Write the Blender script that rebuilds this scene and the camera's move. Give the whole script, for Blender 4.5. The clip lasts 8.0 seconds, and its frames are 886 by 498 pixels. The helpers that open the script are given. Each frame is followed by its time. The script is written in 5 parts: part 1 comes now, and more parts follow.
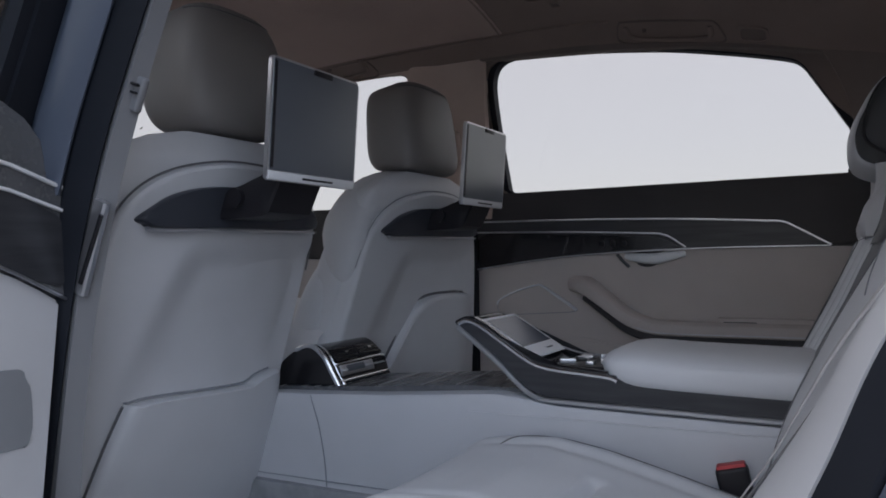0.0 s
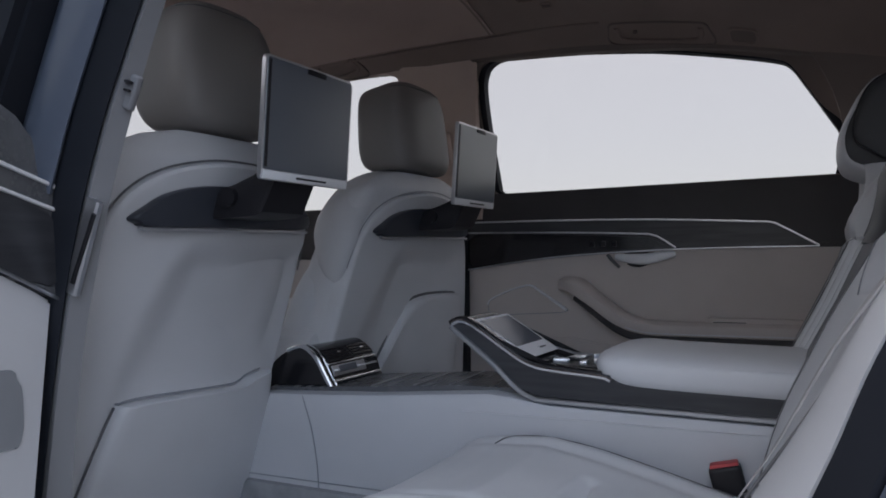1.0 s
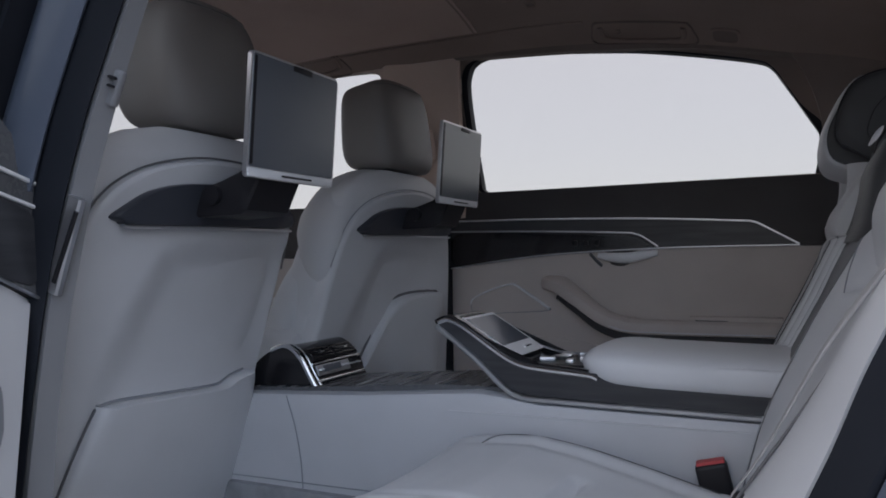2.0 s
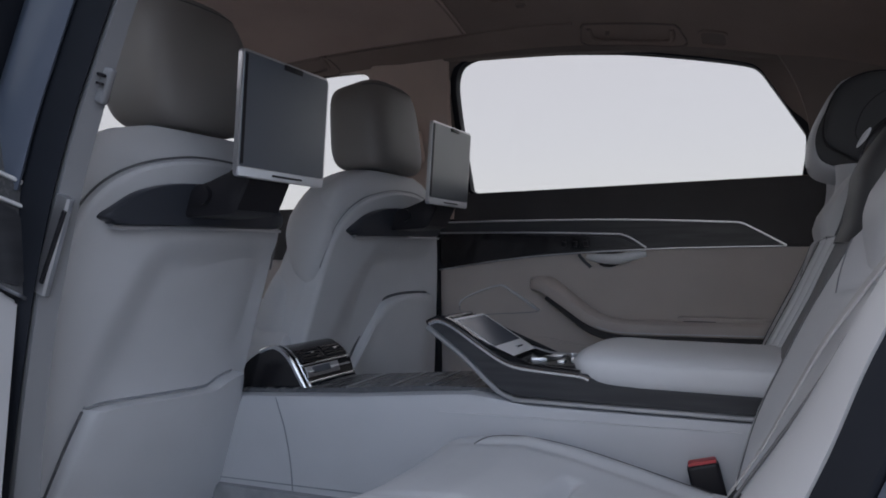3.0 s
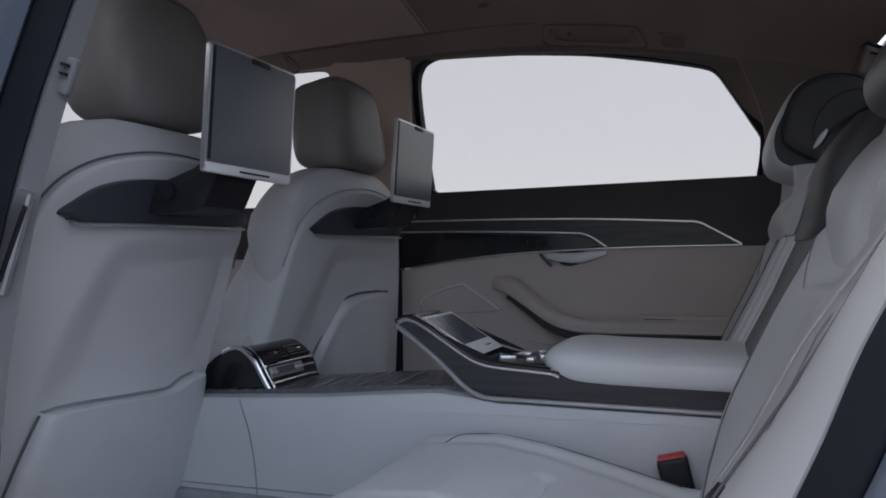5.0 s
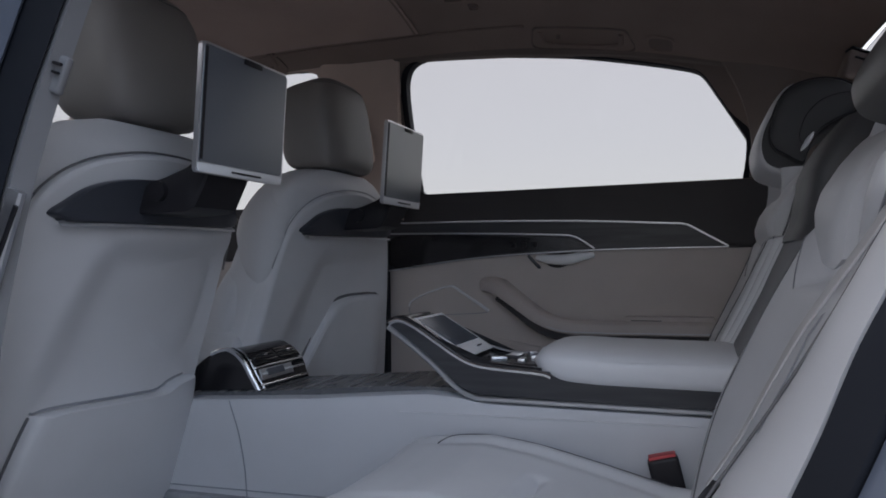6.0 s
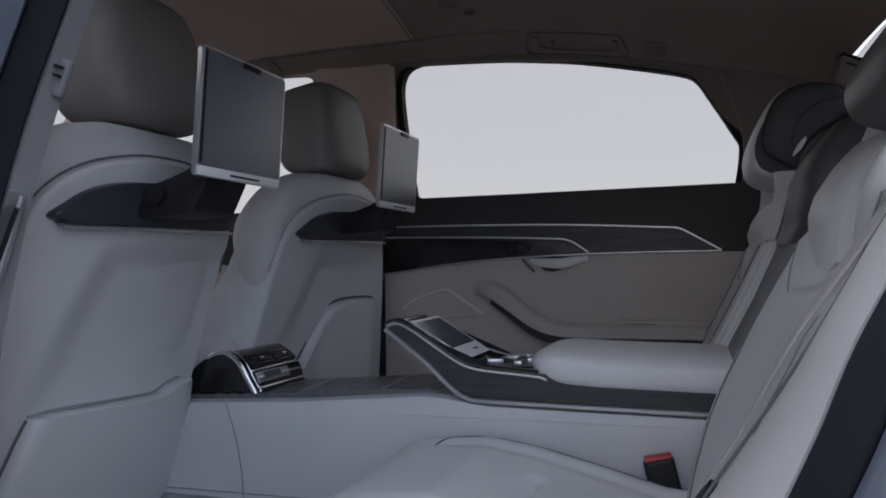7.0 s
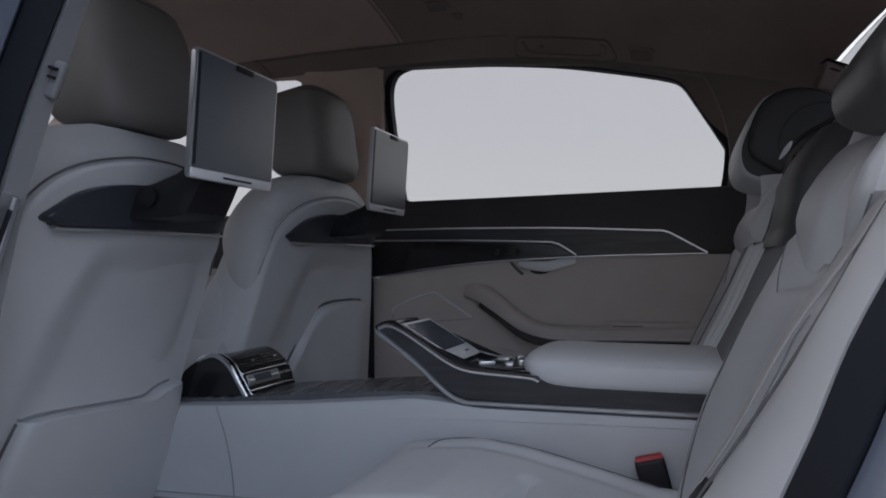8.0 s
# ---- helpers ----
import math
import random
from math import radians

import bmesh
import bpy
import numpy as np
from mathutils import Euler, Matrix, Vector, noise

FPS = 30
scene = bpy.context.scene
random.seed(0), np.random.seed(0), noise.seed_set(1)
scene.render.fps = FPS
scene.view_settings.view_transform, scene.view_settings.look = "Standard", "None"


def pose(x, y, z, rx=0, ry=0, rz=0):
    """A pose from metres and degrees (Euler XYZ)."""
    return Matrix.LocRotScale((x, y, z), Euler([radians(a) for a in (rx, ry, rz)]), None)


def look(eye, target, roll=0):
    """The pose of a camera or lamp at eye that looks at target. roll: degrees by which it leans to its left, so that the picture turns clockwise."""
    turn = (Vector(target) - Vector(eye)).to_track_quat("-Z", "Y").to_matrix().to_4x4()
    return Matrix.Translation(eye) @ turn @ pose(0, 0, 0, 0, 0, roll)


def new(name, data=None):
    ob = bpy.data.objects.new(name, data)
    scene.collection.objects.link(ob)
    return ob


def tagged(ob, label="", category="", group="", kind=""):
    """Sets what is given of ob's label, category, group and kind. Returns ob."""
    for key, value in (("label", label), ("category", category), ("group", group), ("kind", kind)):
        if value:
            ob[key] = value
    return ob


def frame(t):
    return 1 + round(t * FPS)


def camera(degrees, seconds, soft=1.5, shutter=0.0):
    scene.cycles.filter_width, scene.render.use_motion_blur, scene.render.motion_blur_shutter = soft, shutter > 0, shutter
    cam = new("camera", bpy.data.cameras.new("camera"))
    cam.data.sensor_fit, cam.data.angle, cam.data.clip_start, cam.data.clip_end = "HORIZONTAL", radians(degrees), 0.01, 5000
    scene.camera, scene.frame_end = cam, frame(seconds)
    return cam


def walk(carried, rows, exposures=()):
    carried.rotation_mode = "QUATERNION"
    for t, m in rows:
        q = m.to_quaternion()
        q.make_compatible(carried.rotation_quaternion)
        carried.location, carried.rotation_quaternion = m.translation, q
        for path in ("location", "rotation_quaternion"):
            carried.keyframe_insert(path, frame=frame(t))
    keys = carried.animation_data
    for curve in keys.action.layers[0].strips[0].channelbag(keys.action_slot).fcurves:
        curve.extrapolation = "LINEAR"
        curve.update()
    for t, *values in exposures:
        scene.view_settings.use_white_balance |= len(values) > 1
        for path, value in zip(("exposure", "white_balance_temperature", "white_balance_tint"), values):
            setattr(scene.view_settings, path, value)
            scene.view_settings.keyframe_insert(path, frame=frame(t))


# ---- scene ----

cam = camera(60.3, 8.0, soft=1.8)
walk(cam, [
    (0.0, pose(0.0577, -1.4183, 0.8758, 90.676, 0.751, 27.959)),
    (0.5, pose(0.0525, -1.4218, 0.8747, 90.716, 0.720, 27.571)),
    (1.0, pose(0.0454, -1.4232, 0.8739, 90.741, 0.716, 26.941)),
    (1.5, pose(0.0366, -1.4239, 0.8741, 90.637, 0.753, 26.046)),
    (3.0, pose(0.0161, -1.4243, 0.8712, 90.775, 0.714, 24.167)),
    (3.5, pose(0.0098, -1.4247, 0.8695, 90.757, 0.805, 23.563)),
    (4.0, pose(0.0032, -1.4276, 0.8684, 90.797, 0.693, 22.760)),
    (4.5, pose(-0.0090, -1.4292, 0.8673, 90.775, 0.754, 21.550)),
    (5.0, pose(-0.0203, -1.4305, 0.8659, 90.812, 0.796, 20.400)),
    (6.5, pose(-0.0347, -1.4421, 0.8620, 91.110, 0.731, 18.942)),
    (7.0, pose(-0.0384, -1.4485, 0.8606, 91.330, 0.732, 18.600)),
    (7.5, pose(-0.0438, -1.4548, 0.8593, 91.533, 0.818, 18.050)),
    (8.0, pose(-0.0507, -1.4591, 0.8584, 91.593, 0.780, 17.381)),
], exposures=[(0.0, 0.14), (5.0, 0.10), (6.5, 0.05), (7.2, -0.03), (8.0, -0.17)])

# ---------------------------------------------------------------- light
world = bpy.data.worlds.new("overcast")
scene.world = world
world.use_nodes = True
wn, wl = world.node_tree.nodes, world.node_tree.links
sky = wn.new("ShaderNodeTexSky")
sky.sky_type, sky.sun_disc = "NISHITA", False
sky.sun_elevation, sky.sun_rotation = radians(42), radians(180)
veil = wn.new("ShaderNodeMixRGB")
veil.inputs[0].default_value = 0.84
veil.inputs[2].default_value = (6.64, 6.42, 6.64, 1)
wl.new(sky.outputs[0], veil.inputs[1])
wl.new(veil.outputs[0], wn["Background"].inputs[0])
wn["Background"].inputs[1].default_value = 0.178
# a wide blue lamp behind the eye, added for sky over the open door
sky_fill = new("sky_fill", bpy.data.lights.new("sky_fill", "SUN"))
sky_fill.data.energy, sky_fill.data.angle, sky_fill.data.color = 0.88, radians(70), (0.34, 0.60, 1.0)
sky_fill.matrix_world = look((2.9, -5.2, 4.0), (0, 0, 0))


# ---------------------------------------------------------------- materials
def material(name, base, rough=0.5, metal=0.0, grain=0.0, grain_size=900.0, stain=0.08, stain_size=5.0, coat=0.0, second=None, stretch=(1, 1, 1)):
    """A surface with fine relief (grain) and a slow drift of its colour (stain)."""
    m = bpy.data.materials.new(name)
    m.use_nodes = True
    n, l = m.node_tree.nodes, m.node_tree.links
    b = n["Principled BSDF"]
    b.inputs["Metallic"].default_value = metal
    b.inputs["Coat Weight"].default_value = coat
    b.inputs["Coat Roughness"].default_value = 0.04
    co = n.new("ShaderNodeTexCoord")
    mp = n.new("ShaderNodeMapping")
    mp.inputs["Scale"].default_value = stretch
    l.new(co.outputs["Object"], mp.inputs[0])
    big = n.new("ShaderNodeTexNoise")
    big.inputs["Scale"].default_value = stain_size
    big.inputs["Detail"].default_value = 5
    l.new(mp.outputs[0], big.inputs["Vector"])
    mix = n.new("ShaderNodeMixRGB")
    other = second or tuple(c * (1 - stain * 2.2) for c in base)
    mix.inputs[1].default_value = (*base, 1)
    mix.inputs[2].default_value = (*other, 1)
    ramp = n.new("ShaderNodeValToRGB")
    ramp.color_ramp.elements[0].position, ramp.color_ramp.elements[1].position = 0.38, 0.68
    l.new(big.outputs[0], ramp.inputs[0])
    l.new(ramp.outputs[0], mix.inputs[0])
    l.new(mix.outputs[0], b.inputs["Base Color"])
    rr = n.new("ShaderNodeMapRange")
    rr.inputs["To Min"].default_value, rr.inputs["To Max"].default_value = rough * 0.88, min(1, rough * 1.12)
    l.new(big.outputs[0], rr.inputs[0])
    l.new(rr.outputs[0], b.inputs["Roughness"])
    if grain:
        g = n.new("ShaderNodeTexVoronoi")
        g.inputs["Scale"].default_value = grain_size
        l.new(mp.outputs[0], g.inputs["Vector"])
        soft_bump = n.new("ShaderNodeTexNoise")
        soft_bump.inputs["Scale"].default_value = 28
        l.new(mp.outputs[0], soft_bump.inputs["Vector"])
        add = n.new("ShaderNodeMath")
        add.operation = "MULTIPLY_ADD"
        add.inputs[1].default_value = 2.5
        l.new(soft_bump.outputs[0], add.inputs[0])
        l.new(g.outputs["Distance"], add.inputs[2])
        bump = n.new("ShaderNodeBump")
        bump.inputs["Strength"].default_value = grain
        bump.inputs["Distance"].default_value = 0.002
        l.new(add.outputs[0], bump.inputs["Height"])
        l.new(bump.outputs[0], b.inputs["Normal"])
    return m


def glass(name, tint):
    m = bpy.data.materials.new(name)
    m.use_nodes = True
    b = m.node_tree.nodes["Principled BSDF"]
    b.inputs["Base Color"].default_value = (*tint, 1)
    b.inputs["Roughness"].default_value = 0.0
    b.inputs["IOR"].default_value = 1.25
    b.inputs["Transmission Weight"].default_value = 1.0
    return m


LEATHER = material("pale_leather", (0.590, 0.594, 0.612), 0.48, grain=0.10, stain=0.03)
LEATHER_BACK = material("pale_leather_back", (0.590, 0.594, 0.612), 0.5, grain=0.10, stain=0.03)
DARK_LEATHER = material("slate_leather", (0.048, 0.049, 0.052), 0.55, grain=0.10, stain=0.05)
DOOR_LEATHER = material("taupe_leather", (0.535, 0.478, 0.445), 0.5, grain=0.10, stain=0.04)
# seat leather darkened for the head restraints: roof shade put into the colour
HEAD_SHADE = material("shaded_head_leather", (0.206, 0.190, 0.181), 0.5, grain=0.10, stain=0.03)
# plain pale colour with the glint of bright metal put into it
GLINT = material("metal_glint", (0.74, 0.74, 0.75), 0.35, stain=0.03)
SEAM_PALE = material("pale_seam_thread", (0.27, 0.28, 0.30), 0.75)
SEAM = material("seam_thread", (0.13, 0.13, 0.135), 0.7)
BLACK_TRIM = material("black_trim", (0.032, 0.028, 0.030), 0.55, grain=0.08, stain=0.1)
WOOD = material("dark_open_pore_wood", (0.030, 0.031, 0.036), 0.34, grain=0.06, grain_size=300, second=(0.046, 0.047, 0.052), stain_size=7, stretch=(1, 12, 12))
WOOD.node_tree.nodes["Principled BSDF"].inputs["Specular IOR Level"].default_value = 0.35
PIANO = material("gloss_black", (0.014, 0.013, 0.015), 0.16, coat=0.3)
CHROME = material("satin_chrome", (0.74, 0.75, 0.77), 0.18, metal=1.0, stain=0.03)
ALU = material("brushed_aluminium", (0.60, 0.61, 0.64), 0.34, metal=1.0, stain=0.04, stain_size=30, stretch=(1, 20, 1))
STRIP = material("dull_metal_strip", (0.46, 0.47, 0.49), 0.38, metal=1.0, stain=0.04)
SATIN = material("satin_metal_line", (0.72, 0.73, 0.75), 0.45, metal=1.0, stain=0.03)
RUBBER = material("black_rubber", (0.015, 0.017, 0.023), 0.6, stain=0.1)
RUBBER.node_tree.nodes["Principled BSDF"].inputs["Specular IOR Level"].default_value = 0.22
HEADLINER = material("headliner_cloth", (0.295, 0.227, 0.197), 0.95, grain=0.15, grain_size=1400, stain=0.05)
# paler copy of the ceiling cloth: brighter front of the cabin put into it
BLIND_LIT = material("blind_cloth_lit", (0.50, 0.382, 0.328), 0.95, grain=0.15, grain_size=1400, stain=0.05)
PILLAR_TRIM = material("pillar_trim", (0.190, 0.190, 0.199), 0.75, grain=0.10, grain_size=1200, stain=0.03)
# pillar cloth raised in tone, the light on it put into the colour
PILLAR_LIT = material("pillar_cloth_lit", (0.70, 0.56, 0.48), 0.9, grain=0.12, grain_size=1300, stain=0.05)
# same brown cloth for the window frames, darkened by painted shade
FRAME_SHADE = material("frame_cloth_shaded", (0.21, 0.170, 0.150), 0.9, grain=0.12, grain_size=1300, stain=0.05)
PAINT = material("blue_grey_paint", (0.12, 0.14, 0.185), 0.30, metal=0.4, coat=0.5, stain=0.04)
CARPET = material("grey_carpet", (0.27, 0.275, 0.29), 0.98, grain=0.5, grain_size=500, stain=0.12, stain_size=20)
CASE = material("pale_aluminium_case", (0.66, 0.65, 0.67), 0.30, metal=0.85, stain=0.03)
# dark glass with part of the window's reflection put into its grey base
SCREEN = material("screen_glass_sheen", (0.078, 0.090, 0.112), 0.30, stain=0.02)
SCREEN.node_tree.nodes["Principled BSDF"].inputs["IOR"].default_value = 1.9
SATIN_BLACK = material("satin_black_plastic", (0.017, 0.016, 0.019), 0.46, grain=0.05, stain=0.1)
MOUNT = material("dark_slate_plastic", (0.040, 0.044, 0.056), 0.32, grain=0.05, stain=0.08)
SATIN_BLACK.node_tree.nodes["Principled BSDF"].inputs["Specular IOR Level"].default_value = 0.25
RED = material("red_button", (0.42, 0.035, 0.04), 0.45)
CONCRETE = material("grey_concrete", (0.21, 0.213, 0.22), 0.92, grain=0.5, grain_size=160, stain=0.08, stain_size=2)
# dark trim made paler: sheen and daylight on it are put into the base
DARK_LIT = material("satin_dark_lit", (0.105, 0.107, 0.114), 0.27, grain=0.05, grain_size=300, stain=0.1, stain_size=7, stretch=(12, 1, 12))
# base lightened to blue-grey in place of the reflected window
TOUCH = material("touch_glass_sheen", (0.075, 0.086, 0.110), 0.13, stain=0.02)
TOUCH.node_tree.nodes["Principled BSDF"].inputs["Specular IOR Level"].default_value = 0.22
DARK_LEATHER.node_tree.nodes["Principled BSDF"].inputs["Specular IOR Level"].default_value = 0.35
SLATE = material("slate_grey_leather", (0.058, 0.059, 0.063), 0.55, grain=0.10, stain=0.05)
# same brown cloth for the rear pillar, darkened by painted shade
REAR_SHADE = material("rear_pillar_cloth_shaded", (0.22, 0.178, 0.156), 0.9, grain=0.12, grain_size=1300, stain=0.05)
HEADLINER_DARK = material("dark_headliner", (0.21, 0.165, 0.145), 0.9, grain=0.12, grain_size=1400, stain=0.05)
# front pad leather with the near seat's shade put into the colour
NEAR_HEAD_SHADE = material("shaded_front_leather", (0.088, 0.085, 0.084), 0.5, grain=0.10, stain=0.04)
# pale leather toned down: shade low in the cabin put into the colour
SIDE_SHADE = material("shaded_side_leather", (0.455, 0.462, 0.485), 0.5, grain=0.10, stain=0.03)
BELT = material("belt_webbing", (0.46, 0.45, 0.45), 0.7, grain=0.3, grain_size=700, stain=0.05)
BARK = material("brown_bark", (0.12, 0.09, 0.07), 0.9, grain=0.5, grain_size=40, stain=0.2)
LEAF = material("green_leaf", (0.075, 0.12, 0.06), 0.6, stain=0.25, stain_size=1.5)
GLASS = glass("clear_glass", (0.525, 0.526, 0.531))
TINTED = glass("tinted_glass", (0.35, 0.37, 0.38))


# ---------------------------------------------------------------- building helpers
def part(name, bm, mat, parent=None, label="", smooth=True):
    """Links a bmesh as one mesh object under a thing or a part."""
    bmesh.ops.recalc_face_normals(bm, faces=bm.faces)
    me = bpy.data.meshes.new(name)
    bm.to_mesh(me)
    bm.free()
    me.materials.append(mat)
    if smooth:
        me.shade_smooth()
        me.set_sharp_from_angle(angle=radians(38))
    ob = new(name, me)
    if parent:
        ob.parent = parent
    if label:
        ob["label"] = label
    return ob


def thing(name, label, category, at=(0, 0, 0), group="", kind=""):
    ob = new(name)
    ob.empty_display_size = 0.05
    ob.location = at
    return tagged(ob, label, category, group, kind)


def curve_points(pts, steps=6, closed=False):
    """Catmull-Rom through the points."""
    p = [Vector(q) for q in pts]
    n = len(p)
    out = []
    last = n if closed else n - 1
    for i in range(last):
        if closed:
            a, b, c, d = p[i - 1], p[i], p[(i + 1) % n], p[(i + 2) % n]
        else:
            a, b, c, d = p[max(i - 1, 0)], p[i], p[i + 1], p[min(i + 2, n - 1)]
        for k in range(steps):
            t = k / steps
            out.append(0.5 * (2 * b + (c - a) * t + (2 * a - 5 * b + 4 * c - d) * t * t + (3 * b - a - 3 * c + d) * t ** 3))
    if not closed:
        out.append(p[-1].copy())
    return out


def loft(rings, cap=True, closed=True):
    """Skin through rings of equal length; ends closed by fans."""
    bm = bmesh.new()
    vs = [[bm.verts.new(p) for p in r] for r in rings]
    n = len(rings[0])
    for a, b in zip(vs, vs[1:]):
        for i in range(n if closed else n - 1):
            j = (i + 1) % n
            bm.faces.new((a[i], a[j], b[j], b[i]))
    if cap:
        for r in (vs[0], vs[-1]):
            c = bm.verts.new(sum((v.co for v in r), Vector()) / n)
            for i in range(n if closed else n - 1):
                bm.faces.new((r[i], r[(i + 1) % n], c))
    return bm


def oval(cx, cy, z, a, b, e=4.0, n=40, zf=None):
    """A superellipse ring in plan: half length a along x, b along y."""
    out = []
    for i in range(n):
        t = 2 * math.pi * i / n
        c, s = math.cos(t), math.sin(t)
        x = cx + a * math.copysign(abs(c) ** (2 / e), c)
        y = cy + b * math.copysign(abs(s) ** (2 / e), s)
        out.append(Vector((x, y, z if zf is None else zf(x, y, z))))
    return out


def sweep(path, profile, up=Vector((0, 0, 1)), scale=None, closed=False):
    """Runs a closed 2D profile [(side, up)] along a path."""
    rings = []
    n = len(path)
    for i, p in enumerate(path):
        if closed:
            d = path[(i + 1) % n] - path[i - 1]
        else:
            d = path[min(i + 1, n - 1)] - path[max(i - 1, 0)]
        d = d.normalized()
        side = d.cross(up)
        side = side.normalized() if side.length > 1e-6 else Vector((1, 0, 0))
        v = side.cross(d).normalized()
        k = scale(i / (n - 1)) if scale else 1.0
        rings.append([p + side * (a * k) + v * (b * k) for a, b in profile])
    if closed:
        rings.append(rings[0])
    return loft(rings, cap=not closed)


def round_profile(r, n=8, r2=None):
    r2 = r2 or r
    return [(r * math.cos(2 * math.pi * i / n), r2 * math.sin(2 * math.pi * i / n)) for i in range(n)]


def box_profile(w, h, c=0.25):
    """A rectangle w by h with chamfered corners."""
    k = min(w, h) * c
    a, b = w / 2, h / 2
    return [(a, -b + k), (a, b - k), (a - k, b), (-a + k, b), (-a, b - k), (-a, -b + k), (-a + k, -b), (a - k, -b)]


def tube(pts, r, steps=5, n=8, up=Vector((0, 0, 1)), closed=False):
    return sweep(curve_points(pts, steps, closed), round_profile(r, n), up, closed=closed)


def box(size, at=(0, 0, 0), bevel=0.004, segments=2, m=None):
    bm = bmesh.new()
    bmesh.ops.create_cube(bm, size=1)
    bmesh.ops.scale(bm, vec=size, verts=bm.verts)
    if bevel:
        bmesh.ops.bevel(bm, geom=bm.edges[:], offset=bevel, segments=segments, affect="EDGES", profile=0.6)
    if m is not None:
        bmesh.ops.transform(bm, matrix=m, verts=bm.verts)
    bmesh.ops.translate(bm, vec=at, verts=bm.verts)
    return bm


def pad(outline, place, low, high, edge=0.008, rings=4):
    """A padded plate over a star-shaped outline [(u, v)]; place(u, v, off) gives the point. It rises from low to high with a rounded rim."""
    cu = sum(p[0] for p in outline) / len(outline)
    cv = sum(p[1] for p in outline) / len(outline)
    size = max(max(abs(p[0] - cu), abs(p[1] - cv)) for p in outline)
    k = edge / size
    levels = [(1, low), (1, high - edge), (1 - 0.3 * k, high - 0.35 * edge), (1 - k, high)]
    levels += [(1 - k - (1 - k) * i / (rings + 1), high) for i in range(1, rings + 1)]
    bm = bmesh.new()
    vs = [[bm.verts.new(place(cu + (u - cu) * s, cv + (v - cv) * s, o)) for u, v in outline] for s, o in levels]
    n = len(outline)
    for a, b in zip(vs, vs[1:]):
        for i in range(n):
            bm.faces.new((a[i], a[(i + 1) % n], b[(i + 1) % n], b[i]))
    c = bm.verts.new(place(cu, cv, high))
    for i in range(n):
        bm.faces.new((vs[-1][i], vs[-1][(i + 1) % n], c))
    bm.faces.new(vs[0])
    return bm


def slab(outline, place, low, high, edge=0.003):
    """A flat plate of any outline [(u, v)], with a chamfered rim on its high side."""
    bm = bmesh.new()
    a = [bm.verts.new(place(u, v, low)) for u, v in outline]
    b = [bm.verts.new(place(u, v, high)) for u, v in outline]
    n = len(outline)
    top = bm.faces.new(b)
    bm.faces.new(a[::-1])
    for i in range(n):
        bm.faces.new((a[i], a[(i + 1) % n], b[(i + 1) % n], b[i]))
    if edge:
        bmesh.ops.bevel(bm, geom=list(top.edges), offset=edge, segments=2, affect="EDGES")
    bmesh.ops.triangulate(bm, faces=[f for f in bm.faces if len(f.verts) > 4])
    return bm


def ring_plate(outer, inner, place, low, high):
    """A frame between two outlines of equal length."""
    bm = bmesh.new()
    n = len(outer)
    q = [[bm.verts.new(place(u, v, o)) for u, v in line] for line, o in ((outer, low), (outer, high), (inner, high), (inner, low))]
    for k in range(4):
        a, b = q[k], q[(k + 1) % 4]
        for i in range(n):
            bm.faces.new((a[i], a[(i + 1) % n], b[(i + 1) % n], b[i]))
    return bm


def flat(pts, steps=6, closed=True):
    return [(p[0], p[1]) for p in curve_points([(a, b, 0) for a, b in pts], steps, closed)]


def sheet(fn, nu, nv, thick=None):
    """A surface fn(u, v) with u and v from 0 to 1; thick moves a second skin by that vector."""
    bm = bmesh.new()
    top = [[bm.verts.new(fn(i / nu, j / nv)) for j in range(nv + 1)] for i in range(nu + 1)]
    for i in range(nu):
        for j in range(nv):
            bm.faces.new((top[i][j], top[i + 1][j], top[i + 1][j + 1], top[i][j + 1]))
    if thick is not None:
        t = Vector(thick)
        low = [[bm.verts.new(v.co + t) for v in r] for r in top]
        for i in range(nu):
            for j in range(nv):
                bm.faces.new((low[i][j], low[i][j + 1], low[i + 1][j + 1], low[i + 1][j]))
        for i in range(nu):
            for j in (0, nv):
                bm.faces.new((top[i][j], top[i + 1][j], low[i + 1][j], low[i][j]))
        for j in range(nv):
            for i in (0, nu):
                bm.faces.new((top[i][j], top[i][j + 1], low[i][j + 1], low[i][j]))
    return bm


def lerp(table, x):
    """Linear look-up in rows (x, value, value ...)."""
    if x <= table[0][0]:
        return table[0][1:]
    for a, b in zip(table, table[1:]):
        if x <= b[0]:
            t = (x - a[0]) / (b[0] - a[0])
            return tuple(p + (q - p) * t for p, q in zip(a[1:], b[1:]))
    return table[-1][1:]


# ---------------------------------------------------------------- ground and shell
ground = part("ground", sheet(lambda u, v: Vector(((u - 0.5) * 3000, (v - 0.5) * 3000, 0)), 4, 4), CONCRETE)
tagged(ground, "grey concrete ground under and round the car", "ground", kind="structure")

cabin_floor = part("floor", box((3.4, 1.44, 0.06), (-1.05, 0, 0.25), 0.01), CARPET)
tagged(cabin_floor, "grey carpeted cabin floor of the car", "floor", kind="structure")


def roof_height(x, y):
    arch = 1.565 - 0.172 * max(0, x + 0.75) ** 2 - 0.075 * max(0, -1.0 - x) ** 2
    return arch - 0.10 * (abs(y) / 0.66) ** 3


def roof_end(y):
    """Where the headliner meets the rear glass."""
    return 0.345 - 0.065 * (y / 0.6) ** 2


def roof_inner(u, v):
    y = (v - 0.5) * 1.30
    x = -1.95 + u * (roof_end(y) + 1.95)
    return Vector((x, y, roof_height(x, y)))


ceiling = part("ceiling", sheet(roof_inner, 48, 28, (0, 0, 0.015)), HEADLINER)
